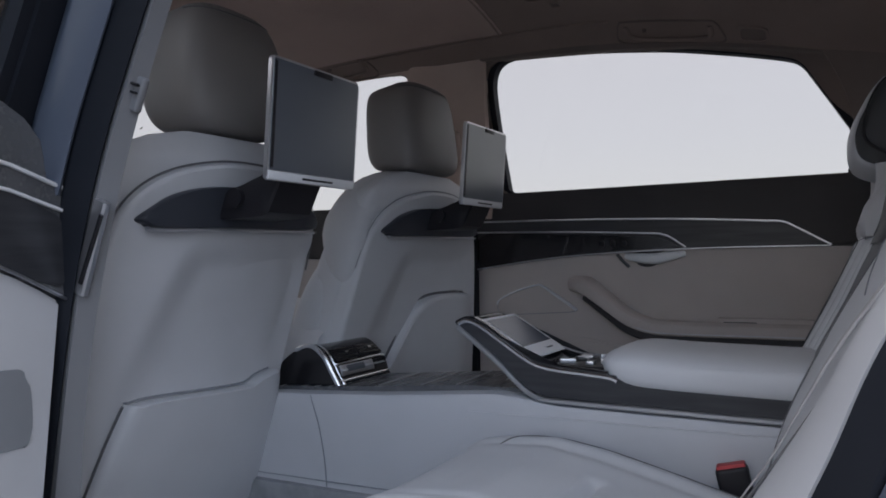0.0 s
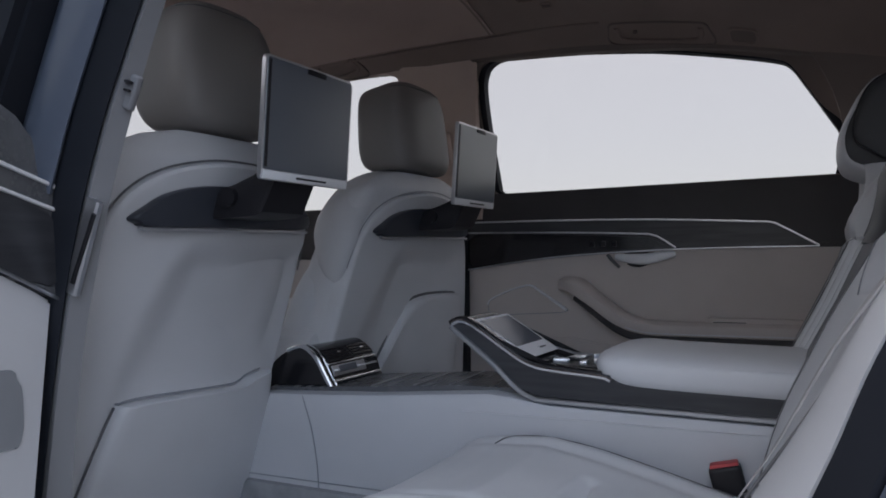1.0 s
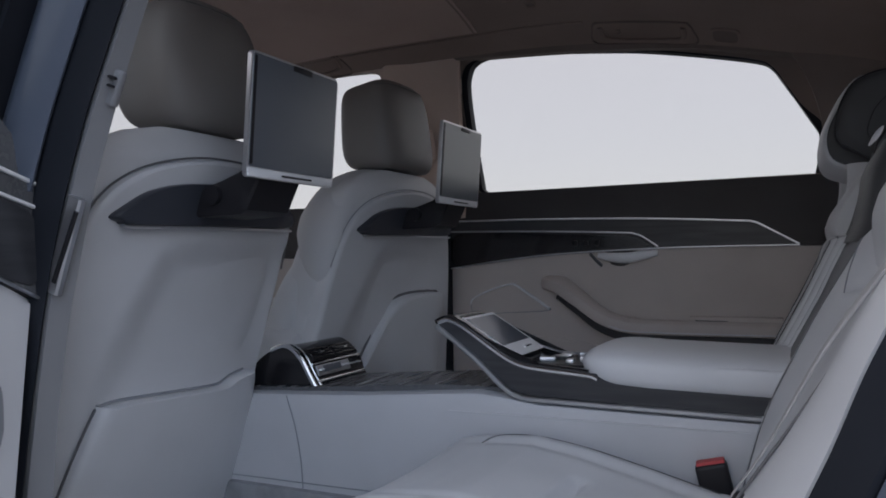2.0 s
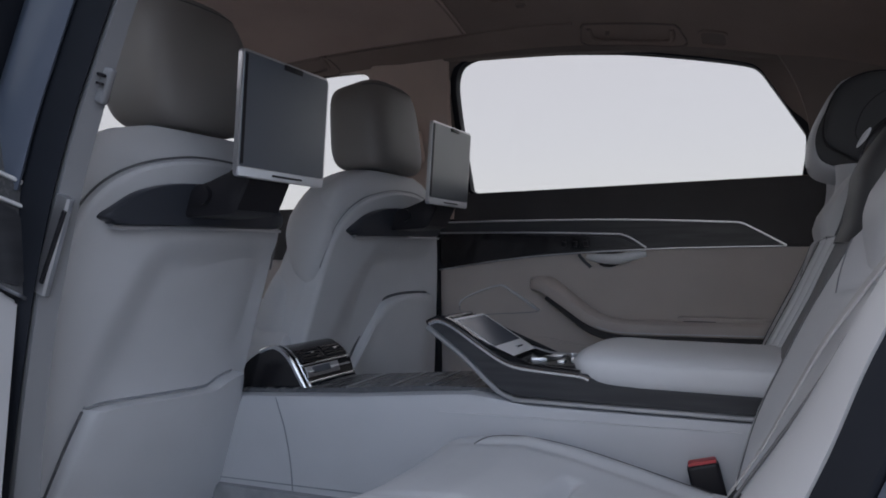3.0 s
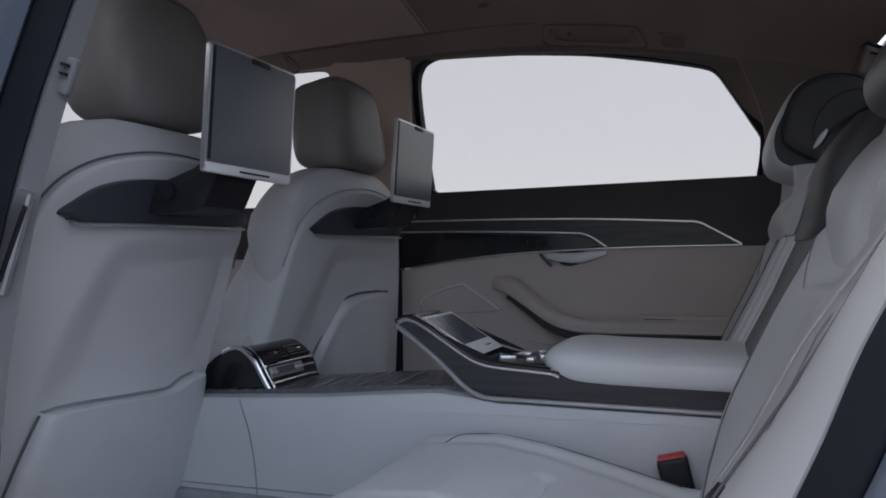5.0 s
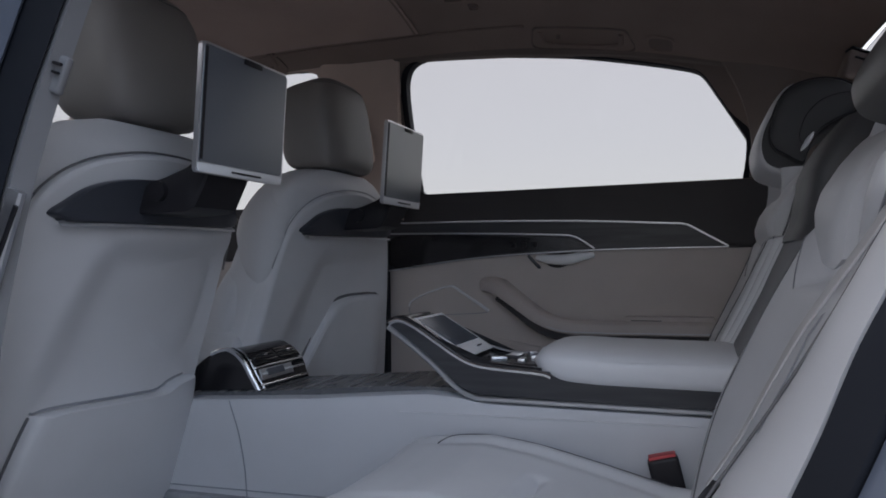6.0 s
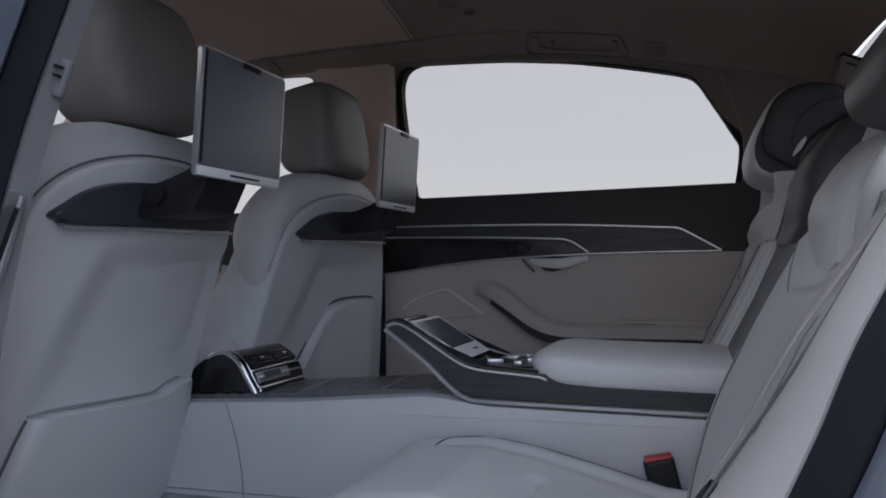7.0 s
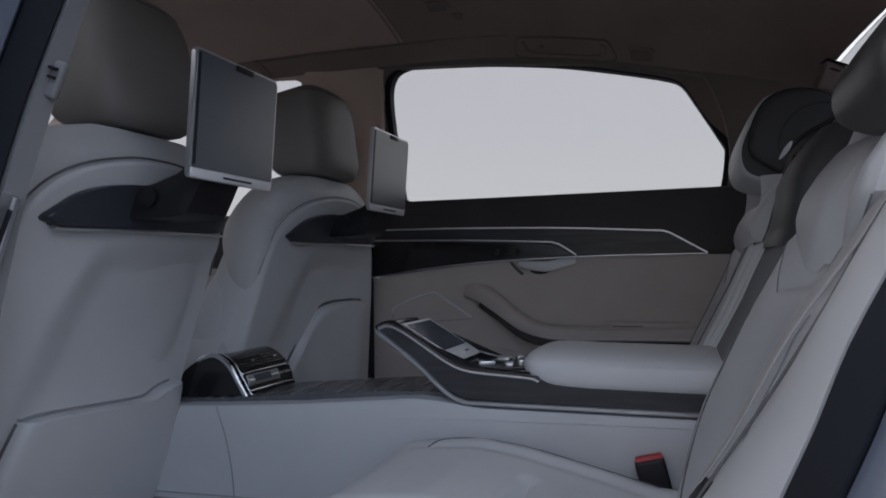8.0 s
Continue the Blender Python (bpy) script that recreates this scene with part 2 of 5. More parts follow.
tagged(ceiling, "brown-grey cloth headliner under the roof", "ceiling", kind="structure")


def roof_outer(u, v):
    y = (v - 0.5) * 1.44
    x = -2.02 + u * (roof_end(y) + 2.05)
    return Vector((x, y, roof_height(x, y * 0.93) + 0.035))


roof = part("roof", sheet(roof_outer, 30, 20, (0, 0, 0.012)), PAINT)
tagged(roof, "blue-grey painted car roof skin", "roof", kind="structure")
for k in (-1, 1):
    seam_line = [Vector((-1.85 + 1.36 * i / 24, k * (0.555 + 0.012 * math.sin(i / 8)), roof_height(-1.85 + 1.36 * i / 24, 0.555 + 0.012 * math.sin(i / 8)) - 0.002)) for i in range(25)]
    tagged(part("sunroof_edge", sweep(seam_line, round_profile(0.004, 6)), HEADLINER), "dark edge of the cloth sunroof blind", "trim", kind="structure")

def blind_sheet(u, v):
    x, y = -1.84 + 1.05 * u, (v - 0.5) * 1.10
    return Vector((x, y, roof_height(x, y) - 0.004))


# blind carries the front ceiling's light in its paler cloth
blind = part("sunroof_blind", sheet(blind_sheet, 24, 20, (0, 0, 0.003)), BLIND_LIT)
tagged(blind, "brown cloth sunroof blind drawn shut, front cabin light in its tone", "blind", kind="structure")

# rear glass, shelf and bulkhead
def rear_glass(u, v):
    y = (u - 0.5) * 1.22
    x0 = roof_end(y) + 0.012
    x = x0 + (1.02 - x0) * v
    return Vector((x, y, roof_height(roof_end(y), y) - 0.002 - 0.41 * (x - x0)))


rear_window = part("window_1", sheet(rear_glass, 12, 10, (0.002, 0, 0.004)), GLASS)
rear_window.visible_shadow = True
tagged(rear_window, "sloping clear rear window of the car", "window", kind="structure")
shelf = part("parcel_shelf", box((0.75, 1.30, 0.03), (0.68, 0, 1.035), 0.008), HEADLINER)
tagged(shelf, "brown-grey cloth parcel shelf behind the rear seats", "shelf", kind="structure")
bulkhead = part("bulkhead", box((0.03, 1.42, 0.78), (0.42, 0, 0.66), 0.006), CARPET)
tagged(bulkhead, "plain carpeted wall behind the rear seats", "wall", kind="structure")
firewall = part("firewall", box((0.05, 1.50, 0.78), (-2.62, 0, 0.66), 0.01), CARPET)
tagged(firewall, "plain carpeted wall at the front of the cabin", "wall", kind="structure")
# unseen dashboard, coloured taupe to throw light back into the cabin
cowl = part("dashboard", sheet(lambda u, v: Vector((-2.62 + 0.50 * u, (v - 0.5) * 1.48, 1.02 - 0.10 * max(0, u - 0.6) / 0.4 - 0.30 * max(0, u - 0.85) / 0.15)), 14, 8, (0, 0, -0.03)), DOOR_LEATHER)
tagged(cowl, "unseen dashboard top, taupe to bounce windscreen light", "dashboard", kind="structure")
screen_glass = part("window_2", sheet(lambda u, v: Vector((-1.96 - 0.72 * v, (u - 0.5) * (1.24 + 0.2 * v), 1.49 - 0.06 * (2 * u - 1) ** 2 * (1 - v) - 0.46 * v)), 10, 8, (-0.003, 0, 0.004)), GLASS)
screen_glass.visible_shadow = False
tagged(screen_glass, "clear windscreen of the car", "window", kind="structure")
for k in (-1, 1):
    tagged(part("a_pillar", sweep(curve_points([(-1.93, k * 0.64, 1.47), (-2.3, k * 0.72, 1.26), (-2.70, k * 0.78, 1.0)], 5), box_profile(0.07, 0.09)), PILLAR_LIT), "cloth-lined windscreen pillar", "pillar", kind="structure")


# front doors
def front_door(name, side, label):
    door = thing(name, label, "car door", (-2.05, side * 0.80, 0.0), kind="structure")

    def wall(u, v, off):
        return Vector((u, -side * off, v))

    def pane_y(v):
        return 0.04 - 0.40 * max(0, v - 1.03)

    hole = flat([(-0.28, 1.06), (-0.05, 1.20), (0.18, 1.33), (0.40, 1.42), (0.60, 1.462), (0.80, 1.468), (0.868, 1.455), (0.885, 1.40), (0.885, 1.06)], 4)
    outer = [(0.35 + (u - 0.35) * 1.09, max(1.03, 1.26 + (v - 1.26) * 1.20)) for u, v in hole]
    part("window_frame", ring_plate(outer, hole, lambda u, v, o: Vector((u, side * (pane_y(v) - o), v)), -0.03, 0.012), PILLAR_LIT if side > 0 else RUBBER, door, "dark window frame")
    g = part("pane", slab(hole, lambda u, v, o: Vector((u, side * (pane_y(v) - o), v)), -0.012, -0.008, 0), GLASS if side > 0 else TINTED, door, "side glass")
    g.visible_shadow = False
    part("door_panel", slab([(-0.45, 0.36), (0.98, 0.36), (0.98, 0.86), (-0.45, 0.90)], wall, -0.05, 0.0, 0.008), DOOR_LEATHER, door, "taupe leather door panel")
    part("upper_panel", slab([(-0.50, 0.90), (0.98, 0.862), (0.98, 1.05), (-0.50, 1.06)], wall, -0.05, 0.004, 0.008), BLACK_TRIM, door, "black shoulder panel")
    part("outer_skin", slab([(-0.55, 0.30), (1.03, 0.30), (1.03, 1.05), (-0.55, 1.06)], wall, -0.09, -0.055, 0.01), PAINT, door, "blue-grey painted outer skin")
    return door


front_door("door_3", 1, "closed front car door with taupe leather and black trim")
front_door("door_4", -1, "closed front car door in blue-grey paint with tinted glass")


# ---------------------------------------------------------------- rear doors
HOLE = flat([(0.10, 1.090), (0.10, 1.25), (0.104, 1.36), (0.113, 1.415), (0.140, 1.452), (0.20, 1.466), (0.30, 1.463), (0.43, 1.452), (0.55, 1.440), (0.65, 1.427),
             (0.80, 1.399), (0.92, 1.372), (0.957, 1.354), (0.985, 1.315), (1.02, 1.262), (1.048, 1.218)], 3, False) + [(1.060, 1.200), (1.0675, 1.186), (1.068, 1.17), (1.066, 1.14), (1.062, 1.11), (1.057, 1.083), (0.80, 1.081), (0.5, 1.079), (0.20, 1.077), (0.115, 1.077)]
HOLE = [(0.575 + (u - 0.575) * 1.012, 1.08 + (v - 1.08) * 1.022 if v > 1.1 else v) for u, v in HOLE]


def rear_door(name, side, matrix, leather, shade, label):
    """A rear door seen from inside: x runs from the hinge to the rear, y outwards on the given side, z up."""
    door = thing(name, label, "car door", kind="structure")
    door.matrix_world = matrix

    start = -0.042 if side > 0 else 0.004

    def wall(u, v, off):
        fall = 0.27 * min(u, 0.14) - 0.010 if side < 0 and v > 0.5 else 0.0
        return Vector((u, -side * off, v + fall))

    def pane(u, v, off):
        return Vector((u, side * (0.482 - 0.424 * v - off), v))

    cu, cv = 0.56, 1.26
    outer = []
    for u, v in HOLE:
        d = Vector((u - cu, v - cv))
        k = 0.075
        e = d + d.normalized() * k
        outer.append((cu + e.x, max(cv + e.y, 1.045)))
    ease = lambda k: min(1.0, max(0.0, k)) ** 2 * (3 - 2 * min(1.0, max(0.0, k)))
    wide = [(u - 0.017 * ease((0.16 - u) / 0.05) + 0.022 * ease((u - 1.025) / 0.04), v + 0.004) for u, v in HOLE]
    frame_part = part("window_frame", ring_plate(outer, wide, pane, -0.04, 0.012), FRAME_SHADE if side > 0 else RUBBER, door, "cloth-covered window frame")
    lip = [(cu + (u - cu) * 0.997, cv + (v - cv) * 0.990 + 0.001) for u, v in HOLE]
    part("window_seal", ring_plate(wide, lip, pane, -0.03, 0.004), RUBBER, frame_part, "black rubber window seal")
    glass_pane = part("pane", slab(HOLE, pane, -0.024, -0.020, 0), GLASS if side > 0 else TINTED, frame_part, "side glass")
    glass_pane.visible_shadow = False
    # outer skin
    part("outer_skin", slab([(-0.02, 0.30), (1.0, 0.30), (1.12, 0.62), (1.14, 1.06), (-0.02, 1.06)], wall, -0.12, -0.10, 0.004), PAINT, door, "blue-grey painted outer skin")
    # upper panel above the bright strip
    def upper(u, v, off):
        lean = max(0, v - 0.99) * 0.35
        return wall(u, v, off) + Vector((0, side * lean * 0.2, 0))
    # open door gets a paler copy of the panel, daylight put into its colour
    part("upper_panel", slab([(start - 0.004, 0.93), (1.16, 0.89), (1.16, 1.083), (1.07, 1.083)] + ([(start - 0.004, 1.080)] if side > 0 else [(0.09, 1.080), (0.055, 1.073), (0.028, 1.055), (0.010, 1.028), (0.0, 0.995)]), upper, -0.09, 0.012, 0.010), BLACK_TRIM if side > 0 else DARK_LIT, door, "dark padded shoulder panel")
    inlay = flat([(start, 0.990), (0.3, 0.987), (0.6, 0.980), (0.86, 0.966), (0.905, 0.962), (0.935, 0.948), (1.02, 0.898)], 5, False)
    low = flat([(1.02, 0.896), (0.65, 0.893), (0.28, 0.874), (start, 0.832)], 5, False)
    # open door's inlay is paler: the wood's reflection is put into the colour
    part("wood_inlay", slab(inlay + low, wall, 0.0, 0.018, 0.002), WOOD if side > 0 else DARK_LIT, door, "dark open-pore wood inlay")
    # strips on the open door: sky glint painted as a pale colour
    part("bright_strip", sweep([wall(u, v, 0.020) for u, v in inlay], box_profile(0.0055, 0.006), Vector((0, 1, 0))), ALU if side > 0 else GLINT, door, "thin chrome strip")
    mid = flat([(start, 0.957), (0.3, 0.950), (0.55, 0.940), (0.585, 0.936), (0.61, 0.926), (0.651, 0.898)], 5, False)
    part("bright_strip", sweep([wall(u, v, 0.021) for u, v in mid], box_profile(0.005, 0.006), Vector((0, 1, 0))), ALU if side > 0 else GLINT, door, "thin chrome strip")
    gloss = flat([(0.02, 0.948), (0.3, 0.942), (0.54, 0.932), (0.575, 0.926), (0.60, 0.918), (0.625, 0.903), (0.60, 0.899), (0.3, 0.882), (0.02, 0.846)], 4)
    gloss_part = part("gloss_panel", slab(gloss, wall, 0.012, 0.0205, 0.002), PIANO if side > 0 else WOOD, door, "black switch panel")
    for k in range(3):
        part("switch", box((0.014, 0.010, 0.016), wall(0.41 + 0.033 * k, 0.912, 0.024), 0.003), SATIN_BLACK, gloss_part, "small black seat switch")
    part("bright_strip", sweep([wall(u, v, 0.021) for u, v in low], box_profile(0.004, 0.005), Vector((0, 1, 0))), ALU, door, "satin metal strip")
    # leather field
    field = [(u, v - 0.003) for u, v in low][::-1] + [(1.17, 0.893), (1.17, 0.40)] + ([(start - 0.030, 0.36), (start - 0.030, 0.820)] if side > 0 else [(0.055, 0.36)])
    part("door_panel", slab(field, wall, -0.06, 0.010, 0.006), leather, door, shade + " leather door panel")
    # pull handle and arm rest
    pull = curve_points([wall(u, v, o) for u, v, o in ((0.335, 0.792, 0.015), (0.37, 0.785, 0.045), (0.43, 0.745, 0.062), (0.50, 0.695, 0.068), (0.57, 0.672, 0.070), (0.66, 0.668, 0.070), (0.82, 0.668, 0.070), (1.03, 0.668, 0.068))], 6)
    rest_part = part("arm_rest", sweep(pull, [(0.040 * math.copysign(abs(math.cos(a)) ** 0.7, math.cos(a)), 0.024 * math.copysign(abs(math.sin(a)) ** 0.7, math.sin(a))) for a in [2 * math.pi * i / 14 for i in range(14)]], Vector((0, 0, 1))), leather, door, shade + " leather arm rest and pull")
    part("arm_rest_edge", sweep([p + Vector((0, -side * 0.028, -0.027)) for p in pull[6:]], box_profile(0.014, 0.024)), BLACK_TRIM, rest_part, "black lower edge")
    part("arm_rest_strip", sweep([p + Vector((0, -side * 0.036, -0.009)) for p in pull[20:]], box_profile(0.005, 0.005)), ALU, rest_part, "thin metal strip")
    block = part("switch_block", box((0.24, 0.05, 0.020), wall(0.86, 0.693, 0.055), 0.006), leather, door, "leather-covered switch block")
    part("switch", box((0.085, 0.016, 0.007), wall(0.80, 0.690, 0.078), 0.003), SEAM, block, "dark window switch")
    if side > 0:
        part("lower_pocket", slab([(0.05, 0.62), (0.35, 0.63), (0.60, 0.585), (1.10, 0.585), (1.12, 0.40), (0.05, 0.38)], wall, 0.0, 0.030, 0.010), leather, door, shade + " leather door pocket")
    # opener
    cup = flat([(0.50, 0.882), (0.505, 0.866), (0.515, 0.848), (0.545, 0.842), (0.575, 0.852), (0.60, 0.870), (0.645, 0.879), (0.60, 0.886), (0.54, 0.886)], 4)
    cup_part = part("handle_cup", slab(cup, wall, 0.006, 0.014, 0.002), BLACK_TRIM, door, "dark handle recess")
    part("door_handle", sweep(curve_points([wall(u, v, o) for u, v, o in ((0.478, 0.874, 0.018), (0.52, 0.868, 0.032), (0.57, 0.866, 0.034), (0.612, 0.874, 0.026), (0.65, 0.880, 0.016))], 5), round_profile(0.015, 8, 0.010), Vector((0, 1, 0)), lambda t: 0.55 + 0.5 * math.sin(math.pi * t)), GLINT, cup_part, "satin chrome door opener")
    part("handle_stem", sweep([wall(0.452, 0.880, 0.014), wall(0.468, 0.862, 0.016), wall(0.488, 0.842, 0.014)], box_profile(0.009, 0.008), Vector((0, 1, 0))), SEAM, door, "dark lock lever")
    if side < 0:
        return door
    # loudspeaker grille
    tri = flat([(0.064, 0.728), (0.075, 0.742), (0.13, 0.768), (0.195, 0.787), (0.217, 0.785), (0.245, 0.767), (0.29, 0.738), (0.326, 0.712), (0.30, 0.706), (0.2, 0.700), (0.1, 0.694), (0.068, 0.700)], 4)
    grille = part("speaker_grille", slab(tri, wall, 0.006, 0.0135, 0.002), leather, door, "perforated loudspeaker cover")
    edge = flat([(0.064, 0.724), (0.075, 0.742), (0.13, 0.768), (0.195, 0.787), (0.217, 0.785), (0.245, 0.767), (0.29, 0.738), (0.327, 0.712)], 5, False)
    part("speaker_trim", sweep([wall(u, v, 0.019) for u, v in edge], box_profile(0.0085, 0.012), Vector((0, 1, 0)), lambda t: 0.45 + 0.60 * t), GLINT, grille, "bright loudspeaker edge")
    part("speaker_joint", sweep([wall(u, v, 0.0135) for u, v in flat([(0.327, 0.711), (0.30, 0.705), (0.2, 0.699), (0.1, 0.693), (0.068, 0.699), (0.063, 0.722)], 4, False)], round_profile(0.0011, 6), Vector((0, 1, 0))), SEAM_PALE, grille, "fine joint under the loudspeaker")
    return door


rear_door("door_1", 1, pose(-1.0, 0.84, 0), DOOR_LEATHER, "taupe", "closed rear car door with taupe leather and dark wood")
door = rear_door("door_2", -1, pose(-0.955, -0.702, 0, 0, 0, -80), LEATHER, "pale", "open rear car door with pale leather and chrome strips")
# pocket recess drawn as a darker patch, its shade put into the colour
pocket = flat([(0.060, 0.64), (0.061, 0.70), (0.073, 0.725), (0.10, 0.735), (0.3, 0.735), (0.32, 0.70), (0.32, 0.645), (0.3, 0.63), (0.1, 0.628), (0.072, 0.628)], 4)
part("pocket_shade", slab(pocket, lambda u, v, o: Vector((u, o, v)), 0.0, 0.0125, 0.002), SEAM_PALE, door, "blue-grey patch painting the shade in the pocket recess")


# ---------------------------------------------------------------- front seats
def back_x(z):
    return -0.935 + 0.32 * (z - 0.94)


def front_seat(y0, footrest, wide, label):
    seat = thing("car_seat", label, "car seat", (-1.2, y0, 0.28), "front seats")
    inv = Matrix.Translation((-1.2, y0, 0.28)).inverted()

    def add(name, bm, mat, lab="", parent=None):
        bmesh.ops.transform(bm, matrix=inv, verts=bm.verts)
        return part(name, bm, mat, parent or seat, lab)

    rows = [(0.36, 0.252, 0.17, 4), (0.45, 0.26, 0.175, 4), (0.60, 0.265, 0.175, 4), (0.75, 0.268, 0.168, 4), (0.88, 0.268, 0.155, 4), (0.96, 0.266, 0.145, 3.6), (1.01, 0.258, 0.132, 3.4),
            (1.045, 0.242, 0.112, 3.0), (1.070, 0.215, 0.086, 2.8), (1.088, 0.175, 0.055, 2.6), (1.098, 0.12, 0.028, 2.4)]
    rings = []
    for i in range(45):
        z = 0.36 + (1.098 - 0.36) * (i / 44) ** 0.75
        w, th, e = lerp(rows, z)
        rings.append(oval(back_x(z) - 0.012 - th / 2 - (0.03 if z > 1.05 else 0) * (z - 1.05) / 0.048, y0, z, th / 2, w * wide, e, 48))
    add("backrest", loft(rings), LEATHER, "pale grey leather upholstery")

    # padded shoulders on the front edges
    if footrest:
        half = [(-0.256, 0.806), (-0.268, 0.836), (-0.274, 0.880), (-0.271, 0.925), (-0.257, 0.970), (-0.228, 1.014), (-0.182, 1.046), (-0.110, 1.064), (0.0, 1.069)]
        way = flat(half + [(-u, v) for u, v in half[-2::-1]], 6, False)
        roll = []
        for i, (u, z) in enumerate(way):
            a, b = way[max(0, i - 1)], way[min(len(way) - 1, i + 1)]
            out = Vector((0, -(b[1] - a[1]), b[0] - a[0])).normalized()
            end = min(i, len(way) - 1 - i) / (len(way) - 1)
            swell = min(1.0, end / 0.20) ** 0.62
            c = Vector((back_x(z) - 0.044 - 0.048 * min(1.0, end / 0.25), y0 + u, z))
            roll.append([c + Vector((0.062 * swell + 0.003, 0, 0)) * math.cos(k) + out * (0.037 * swell + 0.003) * math.sin(k) for k in [2 * math.pi * q / 24 for q in range(24)]])
        add("shoulder_roll", loft(roll), LEATHER, "padded leather roll round the shoulders")
    for sx in (-1, 1):
        if not footrest:
            wing = []
            for i in range(15):
                t = i / 14
                z = 0.845 + 0.185 * t
                r = math.sin(math.pi * (0.04 + 0.92 * t)) ** 0.6
                wing.append(oval(back_x(z) - 0.125 + 0.018 * t, y0 + sx * (0.232 - 0.03 * t * t), z, 0.040 * r + 0.003, 0.042 * r + 0.003, 2.4, 24))
            add("shoulder_wing", loft(wing), LEATHER, "padded leather shoulder wing")
        low_wing = []
        for i in range(15):
            t = i / 14
            z = 0.60 + 0.265 * t
            r = math.sin(math.pi * (0.10 + 0.84 * t)) ** 0.5
            low_wing.append(oval(back_x(z) - (0.125 if footrest else 0.150), y0 + sx * (0.250 if footrest else 0.222), z, 0.050 * r, 0.050 * r, 2.6, 24))
        add("side_bolster", loft(low_wing), LEATHER, "padded leather side bolster")

    def shell(u, v, off):
        rake = 0.20 * max(0.0, 0.93 - v) * min(1.0, max(0.0, u / 0.16)) if footrest else 0.0
        return Vector((back_x(v) + rake + off - (0.30 if u < 0 or not footrest else 0.06) * u * u, y0 + u * wide * (1 + (0.60 * max(0.0, 0.95 - v) if footrest and u > 0 else 0.0)), v))

    def knee(u, v):
        """Depth of the soft knee hollow in the back shell."""
        left = lerp([(0.40, -0.30), (0.62, -0.205), (0.78, -0.165), (0.87, -0.130), (0.91, -0.11)], v)[0]
        walls = ((0.918 - v) * 1.7, u - left, (0.262 if footrest else 0.300) - u, (v - 0.42) * 0.25)
        d = -0.018 * math.log(sum(math.exp(-w / 0.018) for w in walls))
        k = min(1.0, max(0.0, d / 0.095))
        return 0.022 * k * k * (3 - 2 * k)

    def hollow(u, v, off):
        p = shell(u, v, off)
        if off > 0:
            p.x -= knee(u, v)
        return p

    s = [(-0.258, 0.33), (-0.262, 0.50), (-0.264, 0.70), (-0.262, 0.85), (-0.252, 0.93), (-0.222, 0.985), (-0.165, 1.022), (-0.08, 1.043), (0, 1.048)]
    outline = flat(s + [(-u, v) for u, v in s[-2::-1]] + [(0.12, 0.318), (-0.12, 0.318)], 4)
    add("back_shell", pad(outline, hollow, -0.03, 0.010, 0.012, 56), LEATHER_BACK, "pale grey leather back shell with a knee hollow")
    arch = flat(s[3:] + [(-u, v) for u, v in s[-2:2:-1]], 5, False)
    # thin dark line that paints the shade of the groove round the shell
    add("shell_groove_shade", sweep([shell(u * 1.012, v + 0.004, 0.0) for u, v in arch], round_profile(0.0013 if footrest else 0.0019, 6), Vector((1, 0, 0))), SEAM_PALE if footrest else SEAM, "dark line painting the groove's shade round the back shell")
    # screen mount
    base = flat([(-0.222, 0.944), (-0.20, 0.962), (-0.165, 0.985), (-0.11, 1.0), (-0.03, 1.006), (0.06, 1.004), (0.15, 0.992), (0.21, 0.972), (0.234, 0.950), (0.20, 0.936), (0.0, 0.934), (-0.18, 0.931), (-0.208, 0.936)], 4)
    base_part = add("mount_base", pad(base, shell, 0.005, 0.026, 0.010, 5), MOUNT, "satin black screen mount base")
    strip = flat([(-0.206, 0.934), (-0.19, 0.9305), (-0.10, 0.9325), (0.05, 0.934), (0.15, 0.9355), (0.222, 0.936)], 6, False)
    add("bright_strip", sweep([shell(u, v - 0.004, 0.024) for u, v in strip], box_profile(0.0050, 0.010), Vector((1, 0, 0))), SATIN, "thin chrome strip", base_part)
    arm = []
    for x, low, high, w in ((-0.945, 0.950, 0.990, 0.066), (-0.90, 0.948, 0.996, 0.064), (-0.86, 0.949, 1.006, 0.062), (-0.820, 0.951, 1.020, 0.060), (-0.805, 0.957, 1.030, 0.060), (-0.790, 0.985, 1.045, 0.059), (-0.777, 1.010, 1.075, 0.058), (-0.765, 1.03, 1.09, 0.056)):
        c, h = (low + high) / 2, (high - low) / 2
        arm.append([Vector((x, y0 - 0.004 + w * a, c + h * b)) for a, b in ((1, -0.75), (1, 0.75), (0.93, 1), (-0.93, 1), (-1, 0.75), (-1, -0.75), (-0.93, -1), (0.93, -1))])
    add("mount_arm", loft(arm), SATIN_BLACK, "satin black screen arm")
    add("hinge", tube([(-0.868, y0 - 0.075, 0.984), (-0.868, y0 + 0.065, 0.984)], 0.017, 2, 20), SATIN_BLACK, "round black hinge", base_part)
    # head restraint
    rings, hy = [], y0 - (0.010 if footrest else 0.0)
    for i in range(27):
        t = -1 + 2 * i / 26
        z = 1.221 + 0.118 * math.sin(t * math.pi / 2)
        r = (1 - abs(math.sin(t * math.pi / 2)) ** (4.5 if footrest else 3.3)) ** (1 / 2.6)
        a, b = (0.082 - 0.008 * t) * (0.50 + 0.50 * r), (0.139 if footrest else 0.129) * ((0.72 + 0.28 * r) if footrest else (0.52 + 0.48 * r)) * (1 - 0.13 * max(t, 0) ** 1.5 - 0.04 * t)
        mid = -0.980 - 0.014 * t
        ring = []
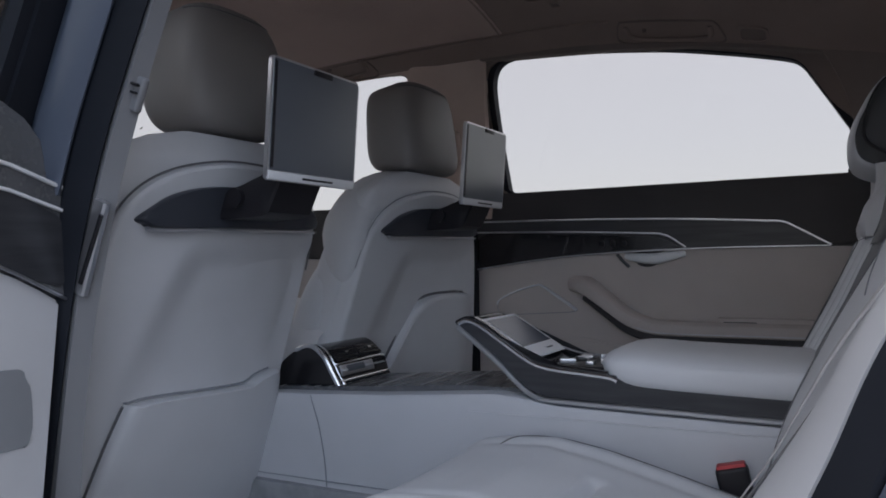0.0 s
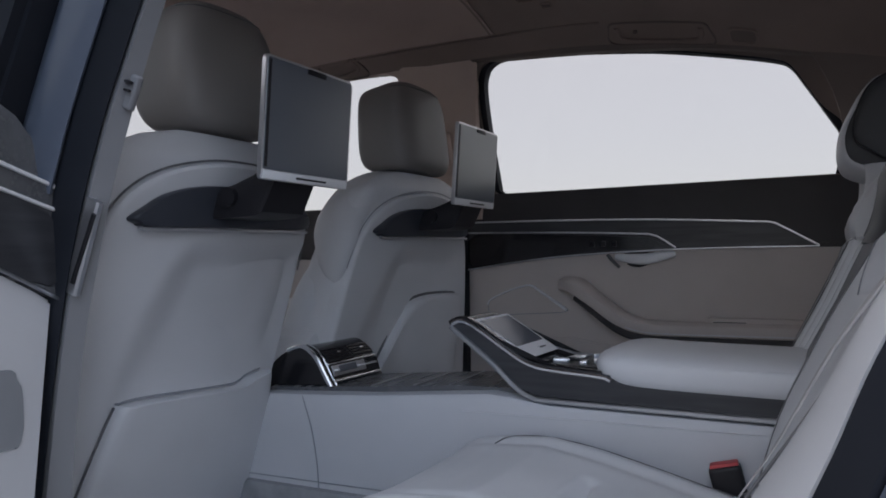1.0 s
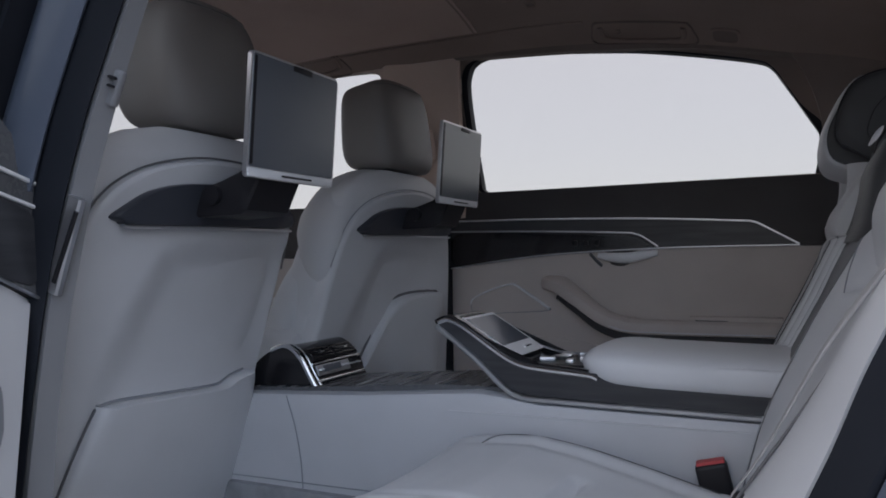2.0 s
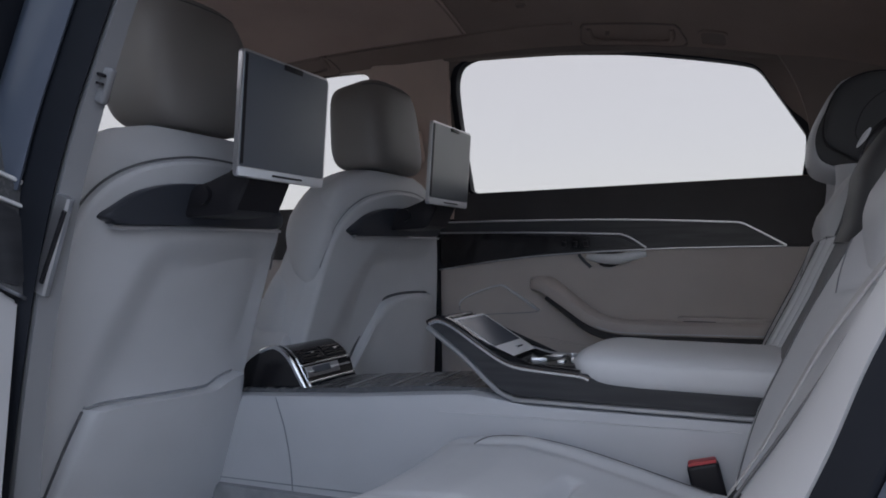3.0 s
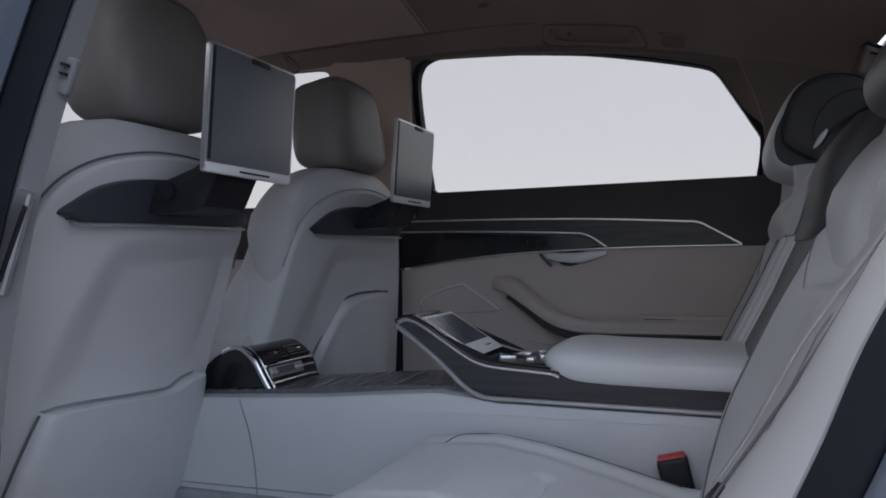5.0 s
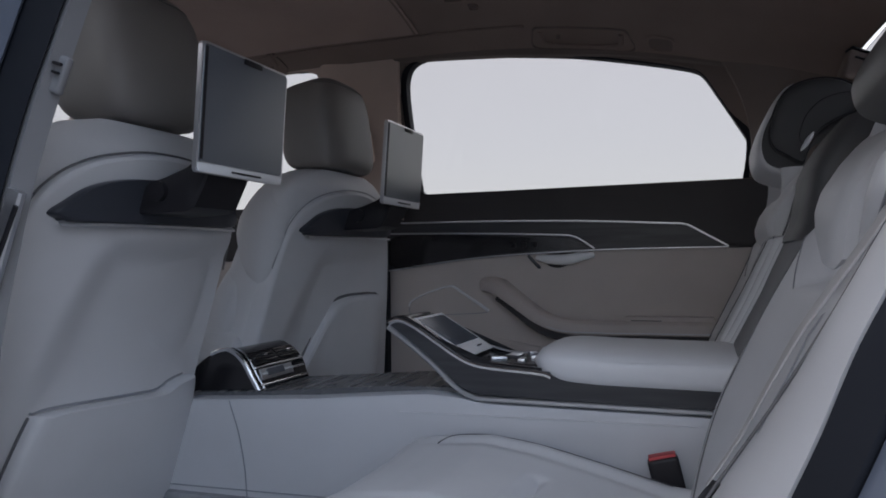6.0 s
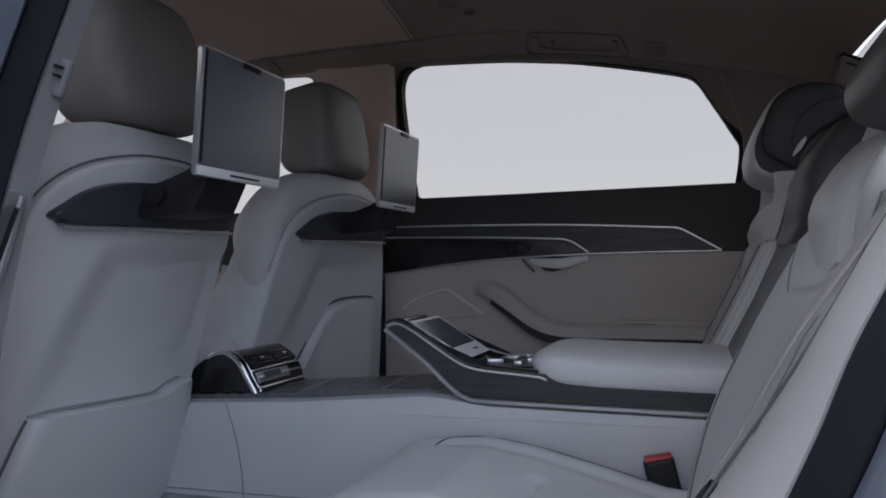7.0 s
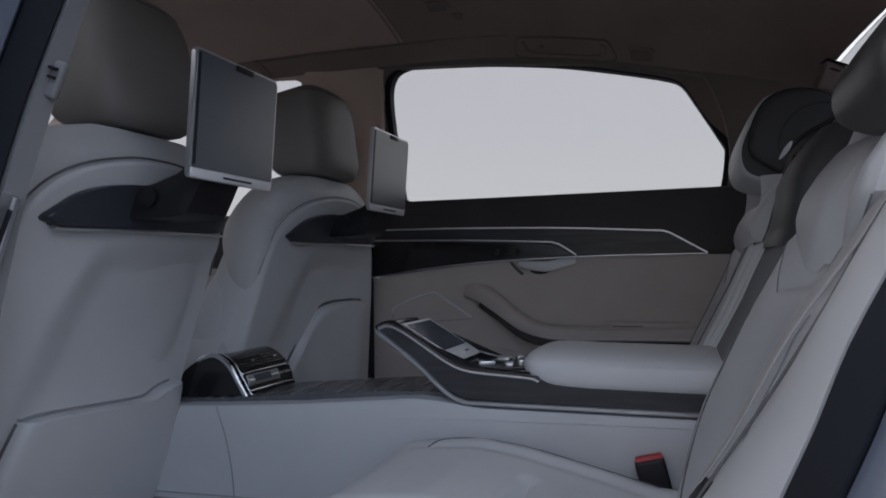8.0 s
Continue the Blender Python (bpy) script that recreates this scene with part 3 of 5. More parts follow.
        for p in oval(mid, hy, z, a, b, 4.2, 72):
            q = (p.y - hy) / b
            if p.x > mid:
                p.x += 0.004 - 0.006 * q * q
            p.z += 0.30 * max(t, 0) ** 2 * (p.x - mid - 0.05)
            ring.append(p)
        rings.append(ring)
    # darker copy of the seat leather; the shade under the roof is in it
    head = add("head_restraint", loft(rings), HEAD_SHADE, "leather head restraint, roof shade put into its tone")
    add("seam", sweep([p + Vector((0.0006, 0, 0)) for p in rings[21][-15:] + rings[21][:16]], round_profile(0.0013, 6)), SEAM, "fine cross seam", head)
    for sx in (-0.07, 0.07):
        add("post", tube([(-0.965, y0 + sx, 1.06), (-0.965, y0 + sx, 1.13)], 0.007, 2), CHROME, "chrome head restraint post", head)
    # seat cushion
    rings = []
    for i in range(21):
        t = i / 20
        x = (-1.05 if footrest else -1.10) - 0.54 * t
        h = 0.088 * (1 - abs(2 * t - 1) ** 7) ** 0.4 + 0.01
        ring = [Vector((x, y0 + (0.318 if footrest else 0.255) * math.copysign(abs(math.cos(a)) ** 0.45, math.cos(a)), (0.634 if footrest else 0.590) + 0.03 * t + h * math.copysign(abs(math.sin(a)) ** 0.5, math.sin(a)))) for a in [2 * math.pi * q / 28 for q in range(28)]]
        rings.append(ring)
    add("cushion", loft(rings), LEATHER, "pale grey leather seat cushion")
    add("seat_frame", box((0.46, 0.44, 0.22), (-1.36, y0, 0.39), 0.02), SATIN_BLACK, "black seat base")
    if footrest:
        f = flat([(-0.10, 0.52), (-0.055, 0.615), (-0.01, 0.71), (0.02, 0.754), (0.07, 0.771), (0.14, 0.774), (0.18, 0.772), (0.210, 0.755), (0.200, 0.62), (0.180, 0.47), (0.1, 0.45), (-0.08, 0.46)], 5)
        add("footrest_panel", pad(f, shell, -0.02, 0.026, 0.016, 10), LEATHER_BACK, "fold-out leather footrest panel")
        add("panel_gap", sweep([shell(u - 0.007 * max(0.0, min(1.0, (0.760 - v) / 0.02)) * (u < 0.1), v + 0.003, 0.014 - knee(u, v)) for u, v in f[:38]], round_profile(0.0040, 6), Vector((1, 0, 0))), SEAM, "dark gap round the footrest")
    else:
        f = flat([(-0.232, 0.34), (-0.205, 0.48), (-0.170, 0.618), (-0.155, 0.630), (-0.10, 0.632), (0.03, 0.626), (0.12, 0.622), (0.145, 0.626), (0.165, 0.634), (0.205, 0.640), (0.225, 0.63), (0.248, 0.50), (0.245, 0.34)], 4)
        add("map_pocket", pad(f, shell, -0.02, 0.033, 0.014, 10), LEATHER_BACK, "pale leather map pocket")
        add("pocket_gap", sweep([shell(u - 0.003, v, 0.014 - knee(u, v)) for u, v in f[:10]], round_profile(0.0024, 6), Vector((1, 0, 0))), SEAM, "dark gap beside the pocket")
        add("pocket_gap", sweep([shell(u, v + 0.004, 0.0105 - knee(u, v)) for u, v in f[9:38]], round_profile(0.0022, 6), Vector((1, 0, 0))), SEAM_PALE, "soft gap over the pocket")
    return seat


front_seat(-0.36, False, 1.0, "pale grey leather front seat with a map pocket")
front_seat(0.378, True, 1.07, "pale grey leather front seat with a fold-out footrest")


# ---------------------------------------------------------------- seat screens
def seat_screen(y0, label):
    scr = thing("seat_screen", label, "tablet screen", (-0.756, y0, 1.105), "screens behind the front seats")
    scr.rotation_euler = (0, radians(4.5), 0)
    w, h = 0.243, 0.200
    def rounded(a, b, r):
        return [(sy * (a - r) + r * math.cos(t), sz * (b - r) + r * math.sin(t)) for sy, sz, t0 in ((1, 1, 0), (-1, 1, 90), (-1, -1, 180), (1, -1, 270)) for t in [radians(t0 + 18 * i) for i in range(6)]]
    on = lambda u, v, o: Vector((o, u, v))
    case = part("case", slab(rounded(w / 2, h / 2, 0.008), on, -0.005, 0.0030, 0.0016), CASE, scr, "aluminium case")
    part("display", slab([(u, v + 0.0065) for u, v in rounded(w / 2 - 0.0045, h / 2 - 0.0105, 0.004)], on, 0.002, 0.0042, 0.0006), SCREEN, case, "dark glass display, switched off")
    part("bezel", box((0.0030, 0.007, h - 0.028), (0.0034, -w / 2 + 0.0088, 0.0065), 0.0), SATIN_BLACK, case, "black bezel")
    part("bottom_bar", box((0.004, w - 0.006, 0.014), (0.0022, 0, -h / 2 + 0.0085), 0.001), GLINT, case, "pale metal bottom bar")
    part("speaker_slot", box((0.003, 0.085, 0.0035), (0.0040, 0.01, -h / 2 + 0.008), 0.001), SATIN_BLACK, case, "slim dark slot")
    part("release_tab", box((0.003, 0.050, 0.009), (0.0055, 0.01, h / 2 - 0.008), 0.001), SATIN_BLACK, case, "dark camera tab")
    part("back_plate", box((0.014, 0.11, 0.11), (-0.014, 0, -0.02), 0.004), SATIN_BLACK, scr, "black holder plate")
    return scr


seat_screen(-0.353, "switched-off tablet screen behind the near front seat")
seat_screen(0.345, "switched-off tablet screen behind the far front seat")


# ---------------------------------------------------------------- floor console between the seats
console = thing("centre_console", "leather floor console with a dark top deck", "console", (-0.6, 0.0, 0.28))
ci = Matrix.Translation((-0.6, 0, 0.28)).inverted()


def con(name, bm, mat, lab="", parent=None, holder=None, inv=ci):
    bmesh.ops.transform(bm, matrix=inv, verts=bm.verts)
    return part(name, bm, mat, parent or holder or console, lab)


body = flat([(-1.70, 0.30), (-1.70, 0.585), (-1.08, 0.590), (-0.937, 0.597), (-0.766, 0.606), (-0.60, 0.620), (-0.52, 0.626), (-0.47, 0.622), (-0.40, 0.613), (0.05, 0.607), (0.05, 0.30)], 1)
rings = []
for y, dz, inset in ((-0.135, -0.05, 0), (-0.135, -0.012, 0), (-0.130, -0.003, 0), (-0.120, 0.0, 0), (0.120, 0.0, 0), (0.130, -0.003, 0), (0.135, -0.012, 0), (0.135, -0.05, 0)):
    rings.append([Vector((x, y, z + dz if z > 0.4 else z)) for x, z in body])
# side cover in the toned-down leather, its shade in the colour
con("side_panel", loft(rings), SIDE_SHADE, "leather side cover, shade put into its grey")
con("seam", tube([(-0.944, -0.1330, 0.592), (-0.934, -0.1365, 0.57), (-0.920, -0.1370, 0.53), (-0.908, -0.1365, 0.47), (-0.903, -0.1365, 0.42), (-0.901, -0.1365, 0.36)], 0.0013, 4, 6), SEAM_PALE, "vertical seam")
con("seam", tube([(-1.10, -0.1370, 0.416), (-0.85, -0.1370, 0.418), (-0.646, -0.1370, 0.420), (-0.40, -0.1370, 0.420)], 0.0013, 4, 6), SEAM_PALE, "joint along the foot of the cover")
con("seam", tube([(-0.574, -0.1362, 0.590), (-0.312, -0.1362, 0.591), (-0.050, -0.1362, 0.592)], 0.0007, 4, 6), LEATHER_BACK, "fine stitched line")
con("plinth", box((1.6, 0.30, 0.14), (-0.85, 0, 0.335), 0.012), CARPET, "carpeted plinth")
deck = sheet(lambda u, v: Vector((-1.06 + 0.60 * u, -0.098 + 0.206 * v, lerp([(-1.08, 0.600), (-0.9, 0.609), (-0.6, 0.632), (-0.45, 0.634)], -1.06 + 0.60 * u)[0] - 0.002)), 12, 2, (0, 0, -0.012))
# deck paler than the console wood, its sheen painted in
con("top_deck", deck, DARK_LIT, "satin dark top deck")
for x in (-0.80, -0.70, -0.62):
    con("deck_line", sweep([Vector((x, -0.09, lerp([(-0.9, 0.609), (-0.6, 0.632)], x)[0] - 0.001)), Vector((x - 0.01, 0.10, lerp([(-0.9, 0.609), (-0.6, 0.632)], x)[0] - 0.001))], box_profile(0.003, 0.0020)), ALU, "slim inlay line")

# air outlet
arch = curve_points([(-1.083, 0, 0.595), (-1.075, 0, 0.632), (-1.045, 0, 0.662), (-1.005, 0, 0.683), (-0.975, 0, 0.684), (-0.948, 0, 0.664), (-0.925, 0, 0.628), (-0.907, 0, 0.600)], 5)
vent = part("air_outlet", loft([[Vector((p.x, y, p.z)) for p in arch] for y in (-0.082, -0.078, 0.125, 0.13)]), PIANO, None, "gloss black rear air outlet housing")
vent.parent = console
vent.matrix_parent_inverse = ci
face_top, face_low = Vector((-0.962, 0, 0.679)), Vector((-0.910, 0, 0.606))
fdir = (face_low - face_top).normalized()
fn = Vector((-fdir.z, 0, fdir.x))
fn = fn if fn.x > 0 else -fn


def on_face(t, y, off):
    p = face_top + (face_low - face_top) * t
    bulge = 0.012 * math.sin(math.pi * min(max(t, 0), 1))
    return Vector((p.x, y, p.z)) + fn * (off + bulge)


rim = curve_points([(-1.02, -0.083, 0.676), (-1.0, -0.084, 0.684), (-0.975, -0.084, 0.686), (-0.946, -0.084, 0.666), (-0.923, -0.084, 0.630), (-0.904, -0.084, 0.600)], 5)
con("outlet_rim", sweep(rim, box_profile(0.010, 0.008), Vector((0, 1, 0))), CHROME, "chrome arch of the air outlet")
rim2 = [Vector((p.x + 0.004, -0.068, p.z + 0.001)) for p in rim[8:]]
con("outlet_rim", sweep(rim2, box_profile(0.005, 0.006), Vector((0, 1, 0))), CHROME, "slim chrome edge of the air grille")
for y in (-0.020, 0.072):
    con("outlet_grille", sheet(lambda u, v, y=y: on_face(0.06 + 0.40 * u, y - 0.043 + 0.086 * v, 0.002), 6, 2, fn * 0.003), SATIN_BLACK, "dark air grille")
    for k in range(4):
        con("slat", sweep([on_face(0.12 + 0.09 * k, y - 0.040, 0.007), on_face(0.12 + 0.09 * k, y + 0.040, 0.007)], box_profile(0.003, 0.004)), PIANO)
    con("tab", sweep([on_face(0.26, y - 0.006, 0.011), on_face(0.26, y + 0.006, 0.011)], box_profile(0.006, 0.006)), CHROME, "small chrome slider")
con("bright_line", sweep([on_face(0.53, -0.074, 0.005), on_face(0.53, 0.118, 0.005)], box_profile(0.004, 0.004)), CHROME, "chrome line")
con("control_panel", sheet(lambda u, v: on_face(0.57 + 0.34 * u, -0.070 + 0.186 * v, 0.002), 4, 2, fn * 0.003), PIANO, "gloss black control panel")
con("control_frame", sheet(lambda u, v: on_face(0.60 + 0.24 * u, -0.066 + 0.124 * v, 0.0045), 4, 2, fn * 0.003), ALU, "bright frame")
con("control_display", sheet(lambda u, v: on_face(0.635 + 0.15 * u, -0.046 + 0.066 * v, 0.0080), 3, 2, fn * 0.002), SCREEN, "small dark display")
for y in (-0.057, 0.030, 0.046):
    con("control_key", sweep([on_face(0.72, y - 0.006, 0.0085), on_face(0.72, y + 0.006, 0.0085)], box_profile(0.013, 0.003)), GLINT, "small bright key")
for y in (0.072, 0.094):
    con("control_key", sweep([on_face(0.72, y - 0.008, 0.006), on_face(0.72, y + 0.008, 0.006)], box_profile(0.010, 0.003)), ALU, "small bright key")
con("bright_line", sweep([on_face(0.95, -0.074, 0.004), on_face(0.95, 0.118, 0.004)], box_profile(0.006, 0.006)), CHROME, "chrome foot line")

# ---------------------------------------------------------------- rear console with arm rest
rear_con = thing("rear_armrest_console", "dark wood rear console with chrome edging and touch screen", "console", (-0.3, 0.0, 0.61))
ri = Matrix.Translation((-0.3, 0, 0.61)).inverted()


def rc(name, bm, mat, lab=""):
    return con(name, bm, mat, lab, None, rear_con, ri)


upper = flat([(-0.594, 0.751), (-0.575, 0.757), (-0.545, 0.745), (-0.50, 0.716), (-0.462, 0.692), (-0.435, 0.680), (-0.40, 0.674), (-0.31, 0.667), (-0.28, 0.660), (-0.15, 0.654), (0.06, 0.646)], 4, False)
lower = flat([(0.06, 0.618), (-0.15, 0.621), (-0.40, 0.626), (-0.432, 0.629), (-0.463, 0.644), (-0.52, 0.694), (-0.594, 0.746)], 4, False)
prof = upper + lower
rc("wood_body", loft([[Vector((x, y, z)) for x, z in prof] for y in (-0.130, -0.126, 0.048, 0.052)]), WOOD, "dark wood console body")
under = flat([(0.06, 0.613), (-0.15, 0.616), (-0.40, 0.620), (-0.434, 0.623), (-0.466, 0.639), (-0.522, 0.689), (-0.597, 0.745)], 4, False)
rc("lower_strip", sweep([Vector((x, -0.131, z)) for x, z in under], box_profile(0.010, 0.009), Vector((0, 0, 1))), STRIP, "satin metal lower strip")
edge = [p for p in upper if p[0] < -0.29]
rc("edge_strip", sweep([Vector((x, -0.131, z)) for x, z in edge], box_profile(0.008, 0.008), Vector((0, 0, 1))), CHROME, "chrome edge strip")
gl = flat([(-0.600, 0.752), (-0.575, 0.761), (-0.543, 0.749), (-0.499, 0.720), (-0.460, 0.696), (-0.433, 0.684), (-0.40, 0.679), (-0.31, 0.672)], 4, False)
rc("gloss_rim", sweep([Vector((x, -0.1225, z)) for x, z in gl], box_profile(0.017, 0.010), Vector((0, 0, 1))), PIANO, "gloss black rim")
top = [(-0.598, 0.752), (-0.575, 0.762), (-0.545, 0.751), (-0.50, 0.722), (-0.460, 0.697), (-0.42, 0.683), (-0.30, 0.674)]
tp = flat(top, 5, False)
rc("top_panel", sheet(lambda u, v: Vector((tp[round(u * (len(tp) - 1))][0], -0.116 + 0.162 * v, tp[round(u * (len(tp) - 1))][1] - 0.004)), len(tp) - 1, 2, (0, 0, -0.01)), PIANO, "gloss black top panel")


def on_top(t, y, off):
    a, b = Vector((-0.556, 0, 0.756)), Vector((-0.448, 0, 0.690))
    n = Vector((0.066, 0, 0.108)).normalized()
    p = a + (b - a) * t
    return Vector((p.x, y, p.z)) + n * off


# frame's metal glint is painted with the pale colour
rc("screen_frame", sheet(lambda u, v: on_top(0.00 + 1.02 * u, -0.1135 + 0.1595 * v, 0.0022), 2, 2, (0.001, 0, 0.0016)), GLINT, "bright frame of the touch screen")
rc("touch_screen", sheet(lambda u, v: on_top(0.055 + 0.69 * u, -0.1055 + 0.1425 * v, 0.0040), 2, 2, (0.0004, 0, 0.0006)), TOUCH, "dark touch screen")
rc("screen_button", sweep([on_top(0.88, -0.03, 0.0044), on_top(0.88, 0.0, 0.0044)], box_profile(0.008, 0.003)), CHROME, "small bright button")
rc("tray_rim", sweep([Vector((-0.448, 0.044, 0.694)), Vector((-0.41, 0.044, 0.684)), Vector((-0.30, 0.044, 0.679))], box_profile(0.006, 0.004)), ALU, "bright edge of the tray")
rc("end_cap", sweep([Vector((-0.587, -0.112, 0.7585)), Vector((-0.587, 0.045, 0.7585))], box_profile(0.020, 0.006, 0.4)), PIANO, "gloss black end cap")
rc("tray", box((0.10, 0.135, 0.004), (-0.37, -0.025, 0.677), 0.001), SATIN_BLACK, "black tray")
for dx, dy, a, b, c, turn in ((-0.405, -0.055, 0.030, 0.012, 0.008, 20), (-0.385, -0.020, 0.034, 0.012, 0.008, -25), (-0.360, -0.060, 0.014, 0.030, 0.007, 5), (-0.355, 0.010, 0.016, 0.014, 0.011, 30), (-0.335, -0.045, 0.022, 0.006, 0.010, 10), (-0.390, 0.022, 0.026, 0.026, 0.006, 0)):
    rc("tray_switch", box((a, b, c), (dx, dy, 0.681 + c / 2 - 0.003), 0.002, 2, pose(0, 0, 0, 0, 0, turn)), ALU, "bright tray switch")
# arm rest pad
rings = []
for i in range(33):
    t = i / 32
    x = -0.332 + 0.43 * t
    h = 0.0375 * (1 - (1 - min(t / 0.22, 1)) ** 2.4) ** 0.5
    zc = 0.672 + 0.016 * (1 - min(t / 0.30, 1)) ** 1.6 + 0.006 * min(t / 0.25, 1) - 0.008 * t
    w = 0.136 * (0.64 + 0.36 * (1 - (1 - min(t / 0.15, 1)) ** 2) ** 0.5)
    rings.append([Vector((x, w * math.copysign(abs(math.cos(a)) ** (0.46 if math.sin(a) > 0 else 0.32), math.cos(a)), zc + max(h, 0.002) * math.copysign(abs(math.sin(a)) ** 0.66, math.sin(a)))) for a in [2 * math.pi * q / 36 for q in range(36)]])
rest = thing("armrest", "padded pale leather centre arm rest", "armrest", (-0.15, 0, 0.66))
con("pad", loft(rings), LEATHER, "pale leather pad", None, rest, Matrix.Translation((-0.15, 0, 0.66)).inverted())


con("seam", tube([(x, -0.1345, 0.6915) for x in (-0.24, -0.18, -0.1, 0.0, 0.05)], 0.0005, 3, 6), LEATHER_BACK, "fine side seam", None, rest, Matrix.Translation((-0.15, 0, 0.66)).inverted())
# ---------------------------------------------------------------- rear seats
FAR_LINE = [(0.40, -0.085), (0.53, -0.072), (0.655, -0.045), (0.80, 0.030), (0.85, 0.052), (0.92, 0.085), (0.98, 0.097), (1.10, 0.108)]
NEAR_LINE = [(0.40, -0.090), (0.52, -0.065), (0.642, -0.031), (0.72, 0.007), (0.807, 0.052), (0.913, 0.118), (0.98, 0.156), (1.10, 0.210)]


def rear_seat(y0, line, head_x, hz, lean, head_mat, label):
    sgn = 1 if y0 > 0 else -1
    inner = -sgn
    seat = thing("car_seat", label, "car seat", (-0.2, y0, 0.28), "rear seats")
    inv = Matrix.Translation((-0.2, y0, 0.28)).inverted()

    def front(z):
        a, b, c = lerp(line, z - 0.03)[0], lerp(line, z)[0], lerp(line, z + 0.03)[0]
        return (a + b + c) / 3

    def add(name, bm, mat, lab="", parent=None):
        bmesh.ops.transform(bm, matrix=inv, verts=bm.verts)
        return part(name, bm, mat, parent or seat, lab)

    # cushion: q runs from the outer (-1) to the inner (+1) side
    def cush(q, v, lift=0.0):
        x = -0.615 + 0.64 * v + 0.036 * (1 - v) ** 4
        z = lerp([(-0.62, 0.540), (-0.55, 0.552), (-0.46, 0.566), (-0.38, 0.572), (-0.30, 0.560), (-0.19, 0.533), (-0.10, 0.508), (0.03, 0.495)], x)[0]
        z += 0.008 * math.exp(-((abs(q) - 0.80) / 0.20) ** 2) - 0.012 * math.exp(-(q / 0.55) ** 4) * min(1, v * 4)
        z -= 0.017 * math.exp(-((v - 0.52 - 0.03 * q) / 0.015) ** 2) * max(0.0, 1 - (abs(q + 0.18) / 0.50) ** 6)
        z += 0.004 * math.exp(-((v - 0.30) / 0.14) ** 2) * max(0.0, 1 - (abs(q) / 0.62) ** 4)
        z -= 0.006 * math.exp(-((abs(q) - 0.62) / 0.06) ** 2) * min(1.0, max(0.0, (v - 0.1) / 0.15))
        side = max(0.0, 1 - abs(q) ** 9) ** 0.5
        nose = (1 - max(0.0, 1 - v / 0.17) ** 2.4) ** 0.5
        k = min(side * 0.62 + 0.38, 1.0) * (0.25 + 0.75 * nose)
        return Vector((x, y0 + inner * 0.245 * q, 0.36 + (z - 0.36) * k + lift))
    add("cushion", sheet(lambda u, v: cush(2 * u - 1, v), 72, 72, (0, 0, -0.10)), LEATHER, "pale grey leather seat cushion")
    add("seam", tube([cush(q, v, 0.0006) for q, v in ((0.60, 0.215), (0.69, 0.235), (0.755, 0.27), (0.79, 0.33), (0.795, 0.40), (0.785, 0.52), (0.77, 0.68), (0.75, 0.82))], 0.0010, 6, 6), SEAM, "curved bolster seam")
    # backrest: ridged edges, a recessed panel above the shoulder crease
    crown = 1.065 if sgn < 0 else 1.042

    def back_point(q, z, off=0.0):
        top = max(0.0, (z - crown + 0.085) / 0.085)
        w = 0.240 * (1 - 0.22 * top ** 2.6)
        d = 0.085 * (1 - 0.62 * top ** 2.2)
        x0 = front(z)
        bend = d * (1 - max(0.0, 1 - abs(q) ** 9) ** 0.45)
        gap = w * (1 - (inner * q if sgn < 0 else abs(q)))
        f = min(1.0, max(0.0, (gap - 0.025) / 0.125))
        above = min(1.0, max(0.0, (z - (0.905 - 0.083 * f)) / 0.012))
        above = above * above * (3 - 2 * above) * (1 - 0.5 * min(1.0, top))
        low = min(1.0, max(0.0, gap - 0.04) / 0.22)
        low = low * low * (3 - 2 * low)
        x = x0 + bend + 0.062 * f * above + (0.032 if sgn < 0 else 0.016) * low * (1 - above)
        x -= 0.012 * math.exp(-((z - 0.94) / 0.07) ** 2) * math.exp(-((gap - 0.035) / 0.03) ** 2)
        return Vector((min(x, x0 + d) - off, y0 + w * q, z)), x0 + 2 * d - bend

    rings = []
    steps = [math.sin(math.pi / 2 * (-1 + 2 * k / 56)) * 0.35 + 0.65 * (-1 + 2 * k / 56) for k in range(57)]
    for i in range(110):
        z = 0.42 + (crown - 0.42) * (i / 109) ** 0.9
        row = [back_point(q, z) for q in steps]
        rings.append([p for p, x in row] + [Vector((x, p.y, z)) for p, x in row[::-1]])
    add("backrest", loft(rings), LEATHER, "pale grey leather backrest")
    for s in ((inner,) if sgn < 0 else (-1, 1)):
        crease = [(s * (1 - g / 0.24), 0.904 - 0.083 * min(1.0, max(0.0, (g - 0.025) / 0.125)), 0.0012) for g in (0.02, 0.04, 0.06, 0.08, 0.10, 0.12, 0.14, 0.15)]
        add("seam", tube([back_point(*c)[0] for c in crease], 0.0009, 3, 6), SEAM_PALE, "shoulder crease seam")
        add("seam", tube([back_point(s * 0.375, z, 0.0008)[0] for z in (0.84, 0.87, 0.90, 0.93, 0.96, 0.99, 1.02)], 0.0011, 3, 6), SEAM_PALE, "upper panel seam")
        # line added in place of the highlight along the outer bolster
        if sgn < 0:
            add("seam", tube([back_point(-s * 0.62, z, 0.0008)[0] for z in (0.50, 0.56, 0.62, 0.68, 0.74, 0.80, 0.86, 0.92, 0.98)], 0.0012, 3, 6), SEAM_PALE, "thin line added for the bolster edge highlight")
        add("piping", tube([back_point(s * q, z, 0.0008)[0] for z, q in ((0.46, 0.50), (0.52, 0.56), (0.58, 0.60), (0.66, 0.62), (0.74, 0.66), (0.82, 0.74), (0.895, 0.86))], 0.0014, 5, 6), SEAM, "dark edge piping")
